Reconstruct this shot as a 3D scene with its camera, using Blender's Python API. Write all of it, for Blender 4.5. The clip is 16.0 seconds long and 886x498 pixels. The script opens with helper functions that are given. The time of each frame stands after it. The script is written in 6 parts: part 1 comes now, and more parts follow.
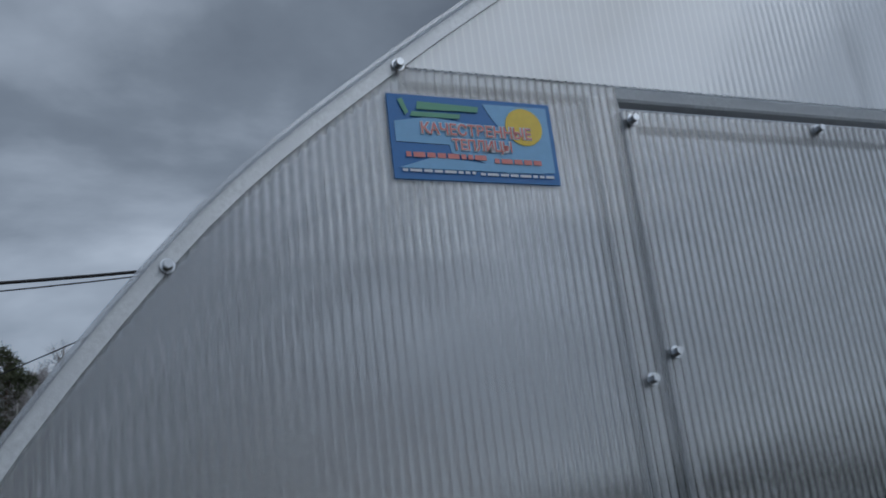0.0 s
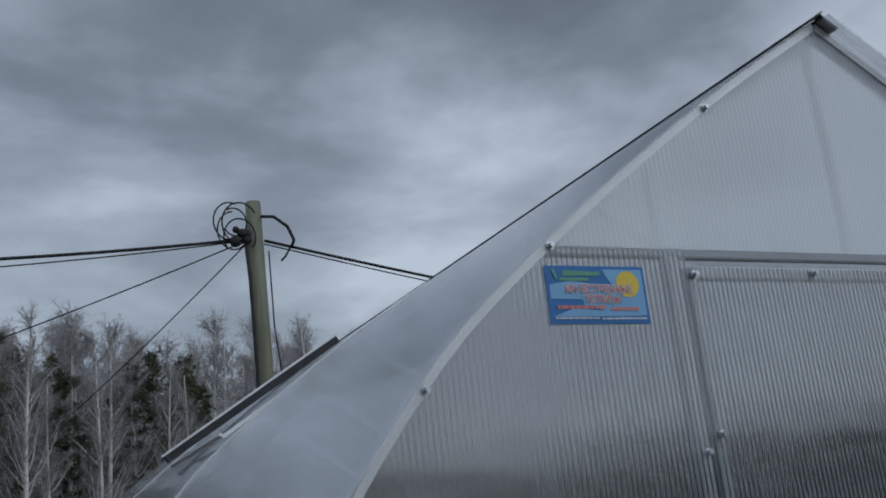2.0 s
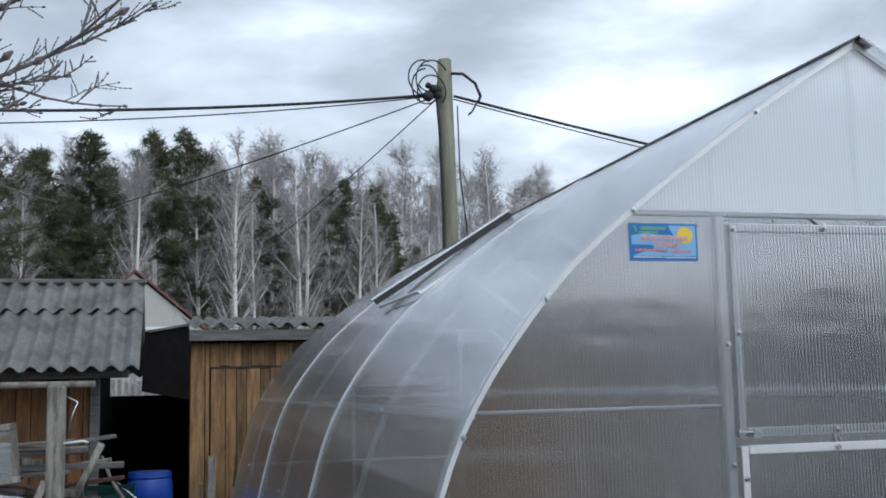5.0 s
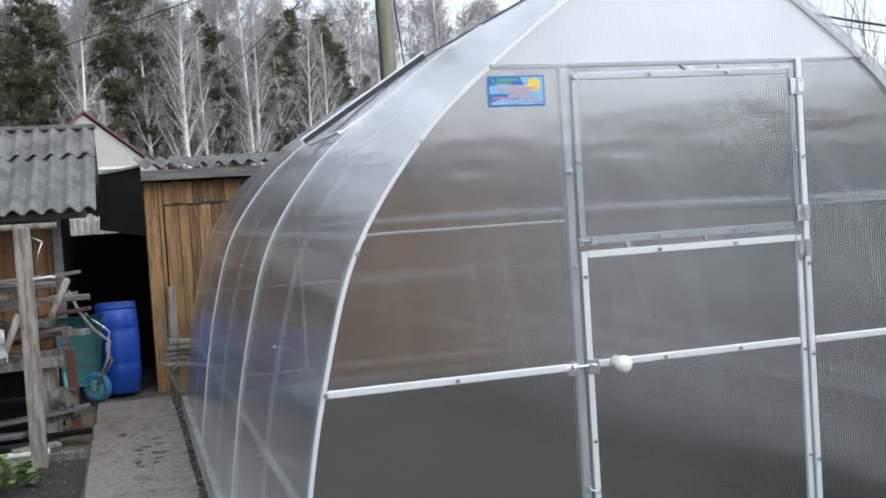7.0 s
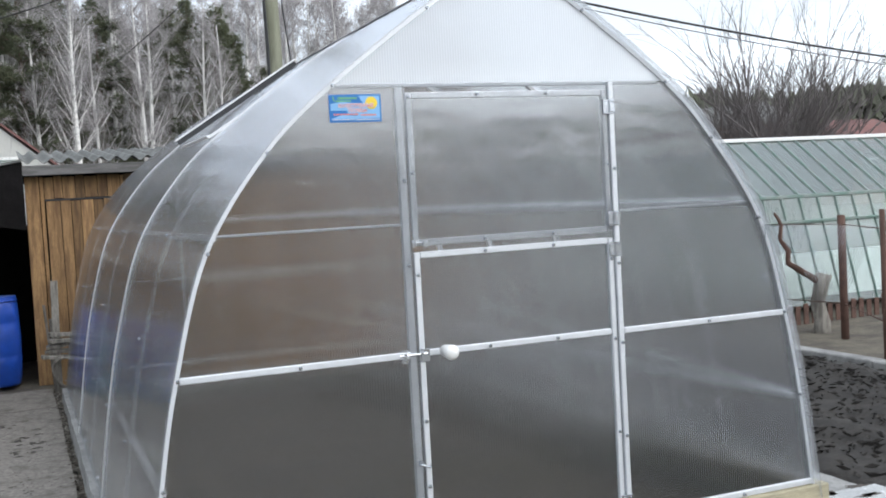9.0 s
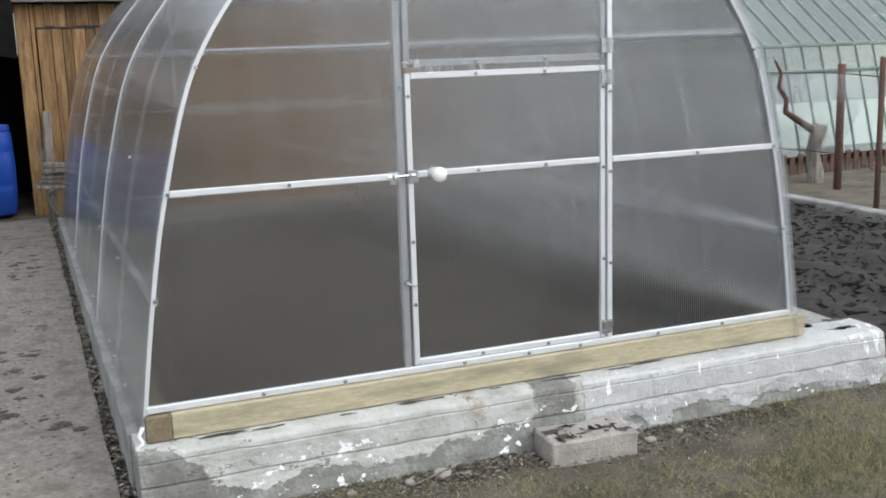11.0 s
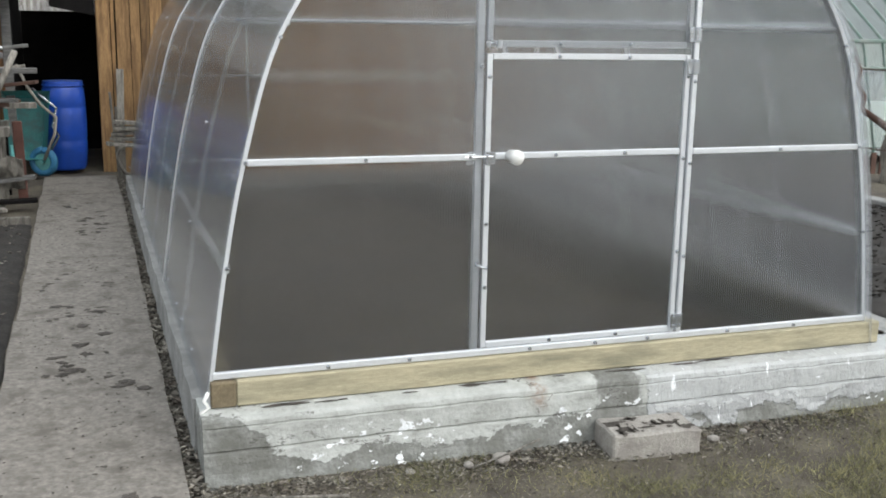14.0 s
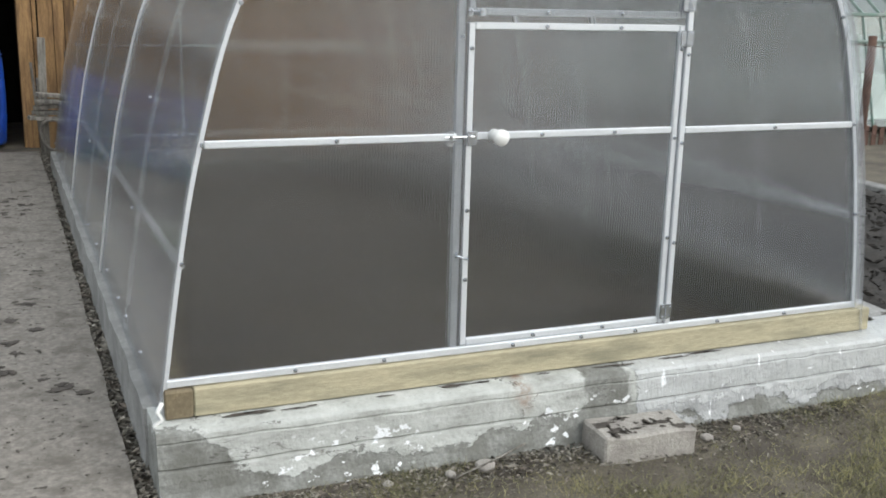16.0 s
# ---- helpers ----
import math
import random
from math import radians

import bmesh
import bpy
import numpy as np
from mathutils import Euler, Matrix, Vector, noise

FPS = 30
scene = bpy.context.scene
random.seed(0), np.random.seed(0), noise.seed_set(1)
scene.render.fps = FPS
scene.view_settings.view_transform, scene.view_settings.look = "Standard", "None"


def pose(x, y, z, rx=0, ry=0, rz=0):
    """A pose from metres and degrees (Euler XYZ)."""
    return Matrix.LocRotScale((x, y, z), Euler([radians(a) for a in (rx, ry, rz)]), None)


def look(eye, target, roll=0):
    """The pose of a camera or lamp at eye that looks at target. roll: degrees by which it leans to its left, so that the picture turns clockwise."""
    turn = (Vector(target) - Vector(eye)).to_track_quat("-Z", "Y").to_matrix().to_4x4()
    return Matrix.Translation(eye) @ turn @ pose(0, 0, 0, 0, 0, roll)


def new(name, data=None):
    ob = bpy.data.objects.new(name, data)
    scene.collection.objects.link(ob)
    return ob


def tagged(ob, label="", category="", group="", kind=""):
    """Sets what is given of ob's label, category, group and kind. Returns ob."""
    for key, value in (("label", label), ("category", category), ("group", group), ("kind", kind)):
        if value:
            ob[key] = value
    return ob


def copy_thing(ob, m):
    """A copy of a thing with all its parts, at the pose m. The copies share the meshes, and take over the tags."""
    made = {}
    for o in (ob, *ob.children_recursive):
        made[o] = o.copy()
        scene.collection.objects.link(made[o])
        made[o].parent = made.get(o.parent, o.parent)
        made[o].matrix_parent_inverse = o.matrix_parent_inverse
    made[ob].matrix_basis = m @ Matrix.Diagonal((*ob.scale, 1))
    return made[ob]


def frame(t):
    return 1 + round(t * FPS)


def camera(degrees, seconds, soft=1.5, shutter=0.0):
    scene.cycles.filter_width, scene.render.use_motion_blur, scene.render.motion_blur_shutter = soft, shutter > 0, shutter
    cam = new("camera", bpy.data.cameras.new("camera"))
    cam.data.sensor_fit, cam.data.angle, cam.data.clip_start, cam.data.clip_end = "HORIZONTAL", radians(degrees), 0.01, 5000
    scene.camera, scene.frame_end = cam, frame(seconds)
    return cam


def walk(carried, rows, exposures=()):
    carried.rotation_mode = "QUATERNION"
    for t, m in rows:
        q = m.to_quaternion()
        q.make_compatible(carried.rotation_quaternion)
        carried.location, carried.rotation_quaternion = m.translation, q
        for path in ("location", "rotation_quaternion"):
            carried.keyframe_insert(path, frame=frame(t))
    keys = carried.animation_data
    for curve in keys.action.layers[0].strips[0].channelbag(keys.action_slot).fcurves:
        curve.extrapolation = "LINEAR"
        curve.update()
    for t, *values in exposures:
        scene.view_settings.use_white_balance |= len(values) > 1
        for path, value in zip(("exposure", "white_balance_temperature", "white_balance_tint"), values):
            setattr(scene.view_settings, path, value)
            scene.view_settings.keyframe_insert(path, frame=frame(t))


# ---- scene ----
cam = camera(46.0, 16.0, soft=1.8)
# seconds, eye, target, roll
PATH = [
    (0, (0.388, -1.003, 1.623), (1.152, 0.735, 2.255), -6.9),
    (0.5, (0.28, -1.119, 1.669), (1.121, 0.597, 2.258), -6.5),
    (1, (0.012, -1.185, 1.686), (1.055, 0.416, 2.278), -7.4),
    (1.5, (-0.151, -1.305, 1.753), (0.823, 0.318, 2.398), -1.7),
    (2, (-0.143, -1.521, 1.712), (0.695, 0.209, 2.265), -6.2),
    (2.5, (-0.184, -1.71, 1.731), (0.594, 0.092, 2.112), -7.4),
    (3, (-0.33, -1.859, 1.714), (0.487, -0.054, 1.985), -5.8),
    (5.5, (-0.458, -2.913, 1.737), (0.016, -0.984, 1.967), -0.7),
    (6, (-0.377, -3.164, 1.723), (0.206, -1.251, 1.777), -0.9),
    (6.5, (-0.326, -3.207, 1.716), (0.116, -1.257, 1.665), -5.3),
    (7, (-0.433, -3.359, 1.729), (0.147, -1.446, 1.653), -3.7),
    (7.5, (-0.508, -3.459, 1.719), (0.234, -1.607, 1.585), -0.5),
    (8, (-0.44, -3.568, 1.786), (0.423, -1.765, 1.734), -1.3),
    (8.5, (-0.36, -3.736, 1.779), (0.449, -1.907, 1.761), -2.8),
    (9, (-0.353, -3.828, 1.761), (0.403, -1.979, 1.661), -3.2),
    (9.5, (-0.359, -3.885, 1.711), (0.381, -2.039, 1.498), -3.3),
    (10, (-0.331, -3.887, 1.642), (0.419, -2.054, 1.362), -2.6),
    (12.5, (-0.371, -3.808, 1.666), (0.258, -1.962, 1.224), 0.7),
    (13, (-0.379, -3.783, 1.666), (0.173, -1.903, 1.266), 1.1),
    (13.5, (-0.372, -3.823, 1.665), (0.235, -1.959, 1.268), 1.2),
    (14, (-0.398, -3.813, 1.669), (0.241, -1.966, 1.241), 1.0),
    (14.5, (-0.431, -3.713, 1.663), (0.116, -1.844, 1.206), 0.8),
    (15, (-0.469, -3.604, 1.653), (0.223, -1.784, 1.194), 0.4),
    (15.5, (-0.508, -3.532, 1.641), (0.238, -1.74, 1.158), 0.7),
    (16, (-0.446, -3.391, 1.648), (0.321, -1.606, 1.17), 1.5),
]
EXPOSURES = [(0.0, -1.68, 5750, 8), (0.5, -1.6, 5750, 8), (1.0, -1.4, 5800, 8), (1.5, -1.38, 5850, 8), (2.0, -1.58, 5850, 8), (3.0, -1.4, 5900, 8), (5.5, -0.42, 6080, 9), (6.0, -0.5, 6150, 9), (6.5, -0.05, 6250, 9), (7.0, 0.17, 6400, 10), (7.5, 0.25, 6400, 10), (8.0, 0.36, 6350, 10), (8.5, 0.2, 6350, 10), (9.5, 0.25, 6450, 10), (12.5, 0.26, 6750, 9), (16.0, 0.24, 6750, 8)]
walk(cam, [(t, look(eye, target, roll)) for t, eye, target, roll in PATH], EXPOSURES)

# ---- world, sun ----
def node(nt, kind, **kw):
    n = nt.nodes.new(kind)
    for k, v in kw.items():
        n.inputs[k.replace("_", " ")].default_value = v
    return n


def maths(nt, op, a, b=None):
    n = nt.nodes.new("ShaderNodeMath")
    n.operation = op
    for i, v in enumerate((a, b)):
        if v is None:
            continue
        if isinstance(v, (int, float)):
            n.inputs[i].default_value = v
        else:
            nt.links.new(v, n.inputs[i])
    return n.outputs[0]


def ramp(nt, fac, stops):
    n = nt.nodes.new("ShaderNodeValToRGB")
    el = n.color_ramp.elements
    while len(el) < len(stops):
        el.new(0.5)
    for e, (p, c) in zip(el, stops):
        e.position = p
        e.color = (*c, 1) if not isinstance(c, (int, float)) else (c, c, c, 1)
    nt.links.new(fac, n.inputs[0])
    return n.outputs[0]


SUN_EL, SUN_AZ = radians(34), radians(150)
SUN_DIR = Vector((math.sin(SUN_AZ) * math.cos(SUN_EL), math.cos(SUN_AZ) * math.cos(SUN_EL), math.sin(SUN_EL)))
world = bpy.data.worlds.new("overcast_sky")
scene.world = world
world.use_nodes = True
wt = world.node_tree
wt.nodes.clear()
sky = wt.nodes.new("ShaderNodeTexSky")
sky.sky_type = "NISHITA"
sky.sun_disc = False
sky.sun_elevation, sky.sun_rotation = SUN_EL, SUN_AZ
geo = wt.nodes.new("ShaderNodeTexCoord")
sep = wt.nodes.new("ShaderNodeSeparateXYZ")
wt.links.new(geo.outputs["Generated"], sep.inputs[0])
up = maths(wt, "MAXIMUM", maths(wt, "ADD", sep.outputs[2], 0.16), 0.05)
flat = wt.nodes.new("ShaderNodeCombineXYZ")
wt.links.new(maths(wt, "DIVIDE", sep.outputs[0], up), flat.inputs[0])
wt.links.new(maths(wt, "DIVIDE", sep.outputs[1], up), flat.inputs[1])
cloud = node(wt, "ShaderNodeTexNoise", Scale=1.5, Detail=8.0, Roughness=0.5, Distortion=0.2)
wt.links.new(flat.outputs[0], cloud.inputs["Vector"])
big = node(wt, "ShaderNodeTexNoise", Scale=0.6, Detail=2.0)
wt.links.new(flat.outputs[0], big.inputs["Vector"])
mixed = maths(wt, "ADD", maths(wt, "MULTIPLY", cloud.outputs[0], 0.7), maths(wt, "MULTIPLY", big.outputs[0], 0.3))
tone = ramp(wt, mixed, [(0.40, (0.30, 0.33, 0.375)), (0.47, (0.47, 0.515, 0.57)), (0.54, (0.90, 0.96, 1.04)), (0.61, (1.5, 1.57, 1.66))])
# brighter towards the horizon, as under a thinning cloud deck
low = ramp(wt, sep.outputs[2], [(0.0, 1.0), (0.2, 0.85), (0.42, 0.2), (0.66, 0.1), (0.8, 0.75), (1.0, 1.0)])
glow = wt.nodes.new("ShaderNodeMix")
glow.data_type = "RGBA"
wt.links.new(maths(wt, "MULTIPLY", low, 0.5), glow.inputs["Factor"])
wt.links.new(tone, glow.inputs["A"])
glow.inputs["B"].default_value = (1.35, 1.42, 1.5, 1)
bg_cloud = node(wt, "ShaderNodeBackground", Strength=1.0)
wt.links.new(glow.outputs["Result"], bg_cloud.inputs[0])
bg_sky = node(wt, "ShaderNodeBackground", Strength=0.03)
wt.links.new(sky.outputs[0], bg_sky.inputs[0])
# the cloud is thin and bright round the hidden sun
dot = wt.nodes.new("ShaderNodeVectorMath")
dot.operation = "DOT_PRODUCT"
wt.links.new(geo.outputs["Generated"], dot.inputs[0])
dot.inputs[1].default_value = SUN_DIR
near_sun = maths(wt, "POWER", maths(wt, "MAXIMUM", dot.outputs["Value"], 0.0), 3.5)
bg_glow = wt.nodes.new("ShaderNodeBackground")
bg_glow.inputs[0].default_value = (1.0, 1.0, 1.0, 1)
wt.links.new(maths(wt, "MULTIPLY", near_sun, maths(wt, "ADD", 0.2, maths(wt, "MULTIPLY", mixed, 1.9))), bg_glow.inputs["Strength"])
thin = wt.nodes.new("ShaderNodeAddShader")
both = wt.nodes.new("ShaderNodeAddShader")
wt.links.new(bg_cloud.outputs[0], both.inputs[0])
wt.links.new(bg_sky.outputs[0], both.inputs[1])
wout = wt.nodes.new("ShaderNodeOutputWorld")
wt.links.new(both.outputs[0], thin.inputs[0])
wt.links.new(bg_glow.outputs[0], thin.inputs[1])
wt.links.new(thin.outputs[0], wout.inputs[0])

sun_data = bpy.data.lights.new("sun", "SUN")
sun_data.energy, sun_data.angle, sun_data.color = 0.55, radians(30), (1.0, 0.97, 0.92)
sun_ob = new("sun", sun_data)
sun_ob.matrix_world = look(SUN_DIR * 30, (0, 0, 0))


# ---- materials ----
def material(name, base, rough=0.7, metal=0.0, vary=0.25, scale=6.0, fine=60.0, bump=0.2, second=None, stretch=(1, 1, 1), island=0.0, per_object=0.0, spec=0.5, blotch=(0.42, 0.62)):
    """A surface with colour varied at two scales, fine relief and optional per-piece tint."""
    m = bpy.data.materials.new(name)
    m.use_nodes = True
    nt = m.node_tree
    p = nt.nodes["Principled BSDF"]
    co = nt.nodes.new("ShaderNodeTexCoord")
    mp = node(nt, "ShaderNodeMapping", Scale=stretch)
    nt.links.new(co.outputs["Object"], mp.inputs[0])
    n1 = node(nt, "ShaderNodeTexNoise", Scale=scale, Detail=5.0, Roughness=0.6)
    n2 = node(nt, "ShaderNodeTexNoise", Scale=fine, Detail=4.0, Roughness=0.7)
    for n in (n1, n2):
        nt.links.new(mp.outputs[0], n.inputs["Vector"])
    dark = tuple(c * (1 - vary) for c in base)
    light = tuple(min(1, c * (1 + vary)) for c in base)
    c1 = ramp(nt, n2.outputs[0], [(0.3, dark), (0.7, light)])
    mix = nt.nodes.new("ShaderNodeMix")
    mix.data_type = "RGBA"
    nt.links.new(ramp(nt, n1.outputs[0], [(blotch[0], 0.0), (blotch[1], 1.0)]), mix.inputs["Factor"])
    nt.links.new(c1, mix.inputs["A"])
    mix.inputs["B"].default_value = (*(second or dark), 1)
    colour = mix.outputs["Result"]
    if island or per_object:
        src = nt.nodes.new("ShaderNodeNewGeometry").outputs["Random Per Island"] if island else nt.nodes.new("ShaderNodeObjectInfo").outputs["Random"]
        amount = island or per_object
        hs = nt.nodes.new("ShaderNodeHueSaturation")
        nt.links.new(maths(nt, "ADD", maths(nt, "MULTIPLY", src, 2 * amount), 1 - amount), hs.inputs["Value"])
        nt.links.new(colour, hs.inputs["Color"])
        colour = hs.outputs[0]
    nt.links.new(colour, p.inputs["Base Color"])
    p.inputs["Roughness"].default_value = rough
    p.inputs["Metallic"].default_value = metal
    p.inputs["Specular IOR Level"].default_value = spec
    if bump:
        b = node(nt, "ShaderNodeBump", Strength=bump, Distance=0.01)
        nt.links.new(maths(nt, "ADD", n2.outputs[0], n1.outputs[0]), b.inputs["Height"])
        nt.links.new(b.outputs[0], p.inputs["Normal"])
    return m


def gloss_factor(nt, base, edge):
    """Reflection that rises towards grazing angles, the same from both sides of a sheet."""
    lw = nt.nodes.new("ShaderNodeLayerWeight")
    lw.inputs["Blend"].default_value = 0.5
    return maths(nt, "ADD", base, maths(nt, "MULTIPLY", maths(nt, "POWER", lw.outputs["Facing"], 2.9), edge))


def polycarbonate(name, axis, haze_share=0.03, clear=0.22, rough=0.1, milk=(0.62, 0.64, 0.67), edge=0.8, flute=0.075, streak=0.05, tint=0.92, mirror=0.068):
    """Twin-wall sheet: partly see-through, scattering across its ribs, hazy and glossy; ribs every 11 mm across the axis."""
    m = bpy.data.materials.new(name)
    m.use_nodes = True
    nt = m.node_tree
    nt.nodes.clear()
    co = nt.nodes.new("ShaderNodeTexCoord")
    sp = nt.nodes.new("ShaderNodeSeparateXYZ")
    nt.links.new(co.outputs["Object"], sp.inputs[0])
    wave = maths(nt, "SINE", maths(nt, "MULTIPLY", sp.outputs[axis], 2 * math.pi / 0.011))
    rib = maths(nt, "POWER", maths(nt, "ADD", maths(nt, "MULTIPLY", wave, 0.5), 0.5), 5.0)
    dirt = node(nt, "ShaderNodeTexNoise", Scale=2.2, Detail=5.0, Roughness=0.6)
    mp = node(nt, "ShaderNodeMapping", Scale=(1, 1, 0.6))
    nt.links.new(co.outputs["Object"], mp.inputs[0])
    nt.links.new(mp.outputs[0], dirt.inputs["Vector"])
    drops = node(nt, "ShaderNodeTexNoise", Scale=1.0, Detail=3.0)
    mp2 = node(nt, "ShaderNodeMapping", Scale=(60, 60, 5) if axis == 0 else (9, 90, 9))
    nt.links.new(co.outputs["Object"], mp2.inputs[0])
    nt.links.new(mp2.outputs[0], drops.inputs["Vector"])
    sag = node(nt, "ShaderNodeTexNoise", Scale=1.0, Detail=2.0)
    mp3 = node(nt, "ShaderNodeMapping", Scale=(1.3, 1.3, 5.5) if axis == 0 else (2.5, 1.2, 2.5))
    nt.links.new(co.outputs["Object"], mp3.inputs[0])
    nt.links.new(mp3.outputs[0], sag.inputs["Vector"])
    bump = node(nt, "ShaderNodeBump", Strength=flute, Distance=0.002)
    relief = maths(nt, "ADD", wave, maths(nt, "MULTIPLY", drops.outputs[0], 0.7))
    nt.links.new(maths(nt, "ADD", relief, maths(nt, "MULTIPLY", sag.outputs[0], 26.0)), bump.inputs["Height"])
    strong = node(nt, "ShaderNodeBump", Strength=1.0, Distance=0.0026)
    nt.links.new(wave, strong.inputs["Height"])
    tr = node(nt, "ShaderNodeBsdfTransparent", Color=(tint, tint * 1.005, tint * 1.01, 1))
    rf = node(nt, "ShaderNodeBsdfRefraction", Color=(tint, tint * 1.005, tint * 1.01, 1), Roughness=0.15, IOR=1.14)
    nt.links.new(strong.outputs[0], rf.inputs["Normal"])
    see = node(nt, "ShaderNodeMixShader", Fac=1 - clear)
    nt.links.new(tr.outputs[0], see.inputs[1])
    nt.links.new(rf.outputs[0], see.inputs[2])
    di = node(nt, "ShaderNodeBsdfDiffuse", Color=(*milk, 1))
    tl = node(nt, "ShaderNodeBsdfTranslucent", Color=(*milk, 1))
    for n in (di, tl):
        nt.links.new(bump.outputs[0], n.inputs["Normal"])
    body = node(nt, "ShaderNodeMixShader", Fac=0.82)
    nt.links.new(di.outputs[0], body.inputs[1])
    nt.links.new(tl.outputs[0], body.inputs[2])
    haze = maths(nt, "ADD", maths(nt, "MULTIPLY", rib, streak), maths(nt, "ADD", haze_share - 0.035, maths(nt, "MULTIPLY", dirt.outputs[0], 0.06)))
    a = nt.nodes.new("ShaderNodeMixShader")
    nt.links.new(haze, a.inputs[0])
    nt.links.new(see.outputs[0], a.inputs[1])
    nt.links.new(body.outputs[0], a.inputs[2])
    gl = node(nt, "ShaderNodeBsdfGlossy", Roughness=rough, Color=(0.95, 0.97, 1, 1))
    nt.links.new(bump.outputs[0], gl.inputs["Normal"])
    b = nt.nodes.new("ShaderNodeMixShader")
    nt.links.new(gloss_factor(nt, mirror, edge), b.inputs[0])
    nt.links.new(a.outputs[0], b.inputs[1])
    nt.links.new(gl.outputs[0], b.inputs[2])
    o = nt.nodes.new("ShaderNodeOutputMaterial")
    nt.links.new(b.outputs[0], o.inputs[0])
    return m


def clear_glass(name, tint=(0.9, 0.95, 0.94), haze=0.09):
    m = bpy.data.materials.new(name)
    m.use_nodes = True
    nt = m.node_tree
    nt.nodes.clear()
    co = nt.nodes.new("ShaderNodeTexCoord")
    dirt = node(nt, "ShaderNodeTexNoise", Scale=3.0, Detail=4.0)
    nt.links.new(co.outputs["Object"], dirt.inputs["Vector"])
    tr = node(nt, "ShaderNodeBsdfTransparent", Color=(*tint, 1))
    di = node(nt, "ShaderNodeBsdfDiffuse", Color=(0.6, 0.68, 0.66, 1))
    a = nt.nodes.new("ShaderNodeMixShader")
    nt.links.new(maths(nt, "MULTIPLY", dirt.outputs[0], 2 * haze), a.inputs[0])
    nt.links.new(tr.outputs[0], a.inputs[1])
    nt.links.new(di.outputs[0], a.inputs[2])
    gl = node(nt, "ShaderNodeBsdfGlossy", Roughness=0.05)
    b = nt.nodes.new("ShaderNodeMixShader")
    nt.links.new(gloss_factor(nt, 0.05, 0.8), b.inputs[0])
    nt.links.new(a.outputs[0], b.inputs[1])
    nt.links.new(gl.outputs[0], b.inputs[2])
    o = nt.nodes.new("ShaderNodeOutputMaterial")
    nt.links.new(b.outputs[0], o.inputs[0])
    return m


M_FACADE = polycarbonate("polycarbonate_upright", 0)
# gable sheet: sky brightness is put in as a whiter, hazier, shinier sheet
M_GABLE = polycarbonate("polycarbonate_skylit", 0, haze_share=0.34, clear=0.9, milk=(0.93, 0.965, 0.99), flute=0.04, streak=0.05, tint=0.97, mirror=0.145)
M_ROOF = polycarbonate("polycarbonate_roof", 1, haze_share=0.12, clear=0.93, tint=0.95, rough=0.12, edge=0.68, milk=(0.88, 0.9, 0.93), mirror=0.15)
M_GLASS = clear_glass("old_glass")
M_STEEL = material("galvanised_steel", (0.69, 0.715, 0.74), 0.42, 0.35, 0.12, 14, 160, 0.08, second=(0.66, 0.685, 0.715))
M_SCREW = material("zinc_screw", (0.6, 0.63, 0.67), 0.26, 0.9, 0.2, 30, 200, 0.05)
M_ALU = material("aluminium_strip", (0.78, 0.79, 0.8), 0.35, 0.5, 0.08, 10, 120, 0.05)
# purlin steel painted near-white to carry the sky light it reflects
M_GALV = material("sky_bright_purlin", (0.86, 0.875, 0.89), 0.5, 0.05, 0.08, 10, 120, 0.05)
M_DARK = material("dark_rubber", (0.035, 0.036, 0.04), 0.6, 0, 0.3, 20, 150, 0.1)
M_WHITE = material("white_plastic", (0.82, 0.82, 0.8), 0.35, 0, 0.04, 12, 90, 0.03)
M_BEAM = material("fresh_pine_timber", (0.43, 0.385, 0.265), 0.8, 0, 0.18, 3.2, 24, 0.4, second=(0.25, 0.235, 0.165), stretch=(1, 6, 6), blotch=(0.46, 0.72))


def add_knots(m):
    """Scattered dark knots in sawn timber."""
    nt = m.node_tree
    p = nt.nodes["Principled BSDF"]
    under = p.inputs["Base Color"].links[0].from_socket
    co = nt.nodes.new("ShaderNodeTexCoord")
    mp = node(nt, "ShaderNodeMapping", Scale=(2.6, 6.0, 6.0))
    nt.links.new(co.outputs["Object"], mp.inputs[0])
    cells = node(nt, "ShaderNodeTexVoronoi", Scale=1.0)
    nt.links.new(mp.outputs[0], cells.inputs["Vector"])
    mix = nt.nodes.new("ShaderNodeMix")
    mix.data_type = "RGBA"
    nt.links.new(ramp(nt, cells.outputs["Distance"], [(0.04, 0.75), (0.09, 0.35), (0.17, 0.0)]), mix.inputs["Factor"])
    nt.links.new(under, mix.inputs["A"])
    mix.inputs["B"].default_value = (0.14, 0.105, 0.065, 1)
    nt.links.new(mix.outputs["Result"], p.inputs["Base Color"])


add_knots(M_BEAM)
M_ENDGRAIN = material("end_grain", (0.2, 0.16, 0.1), 0.85, 0, 0.25, 20, 90, 0.4)


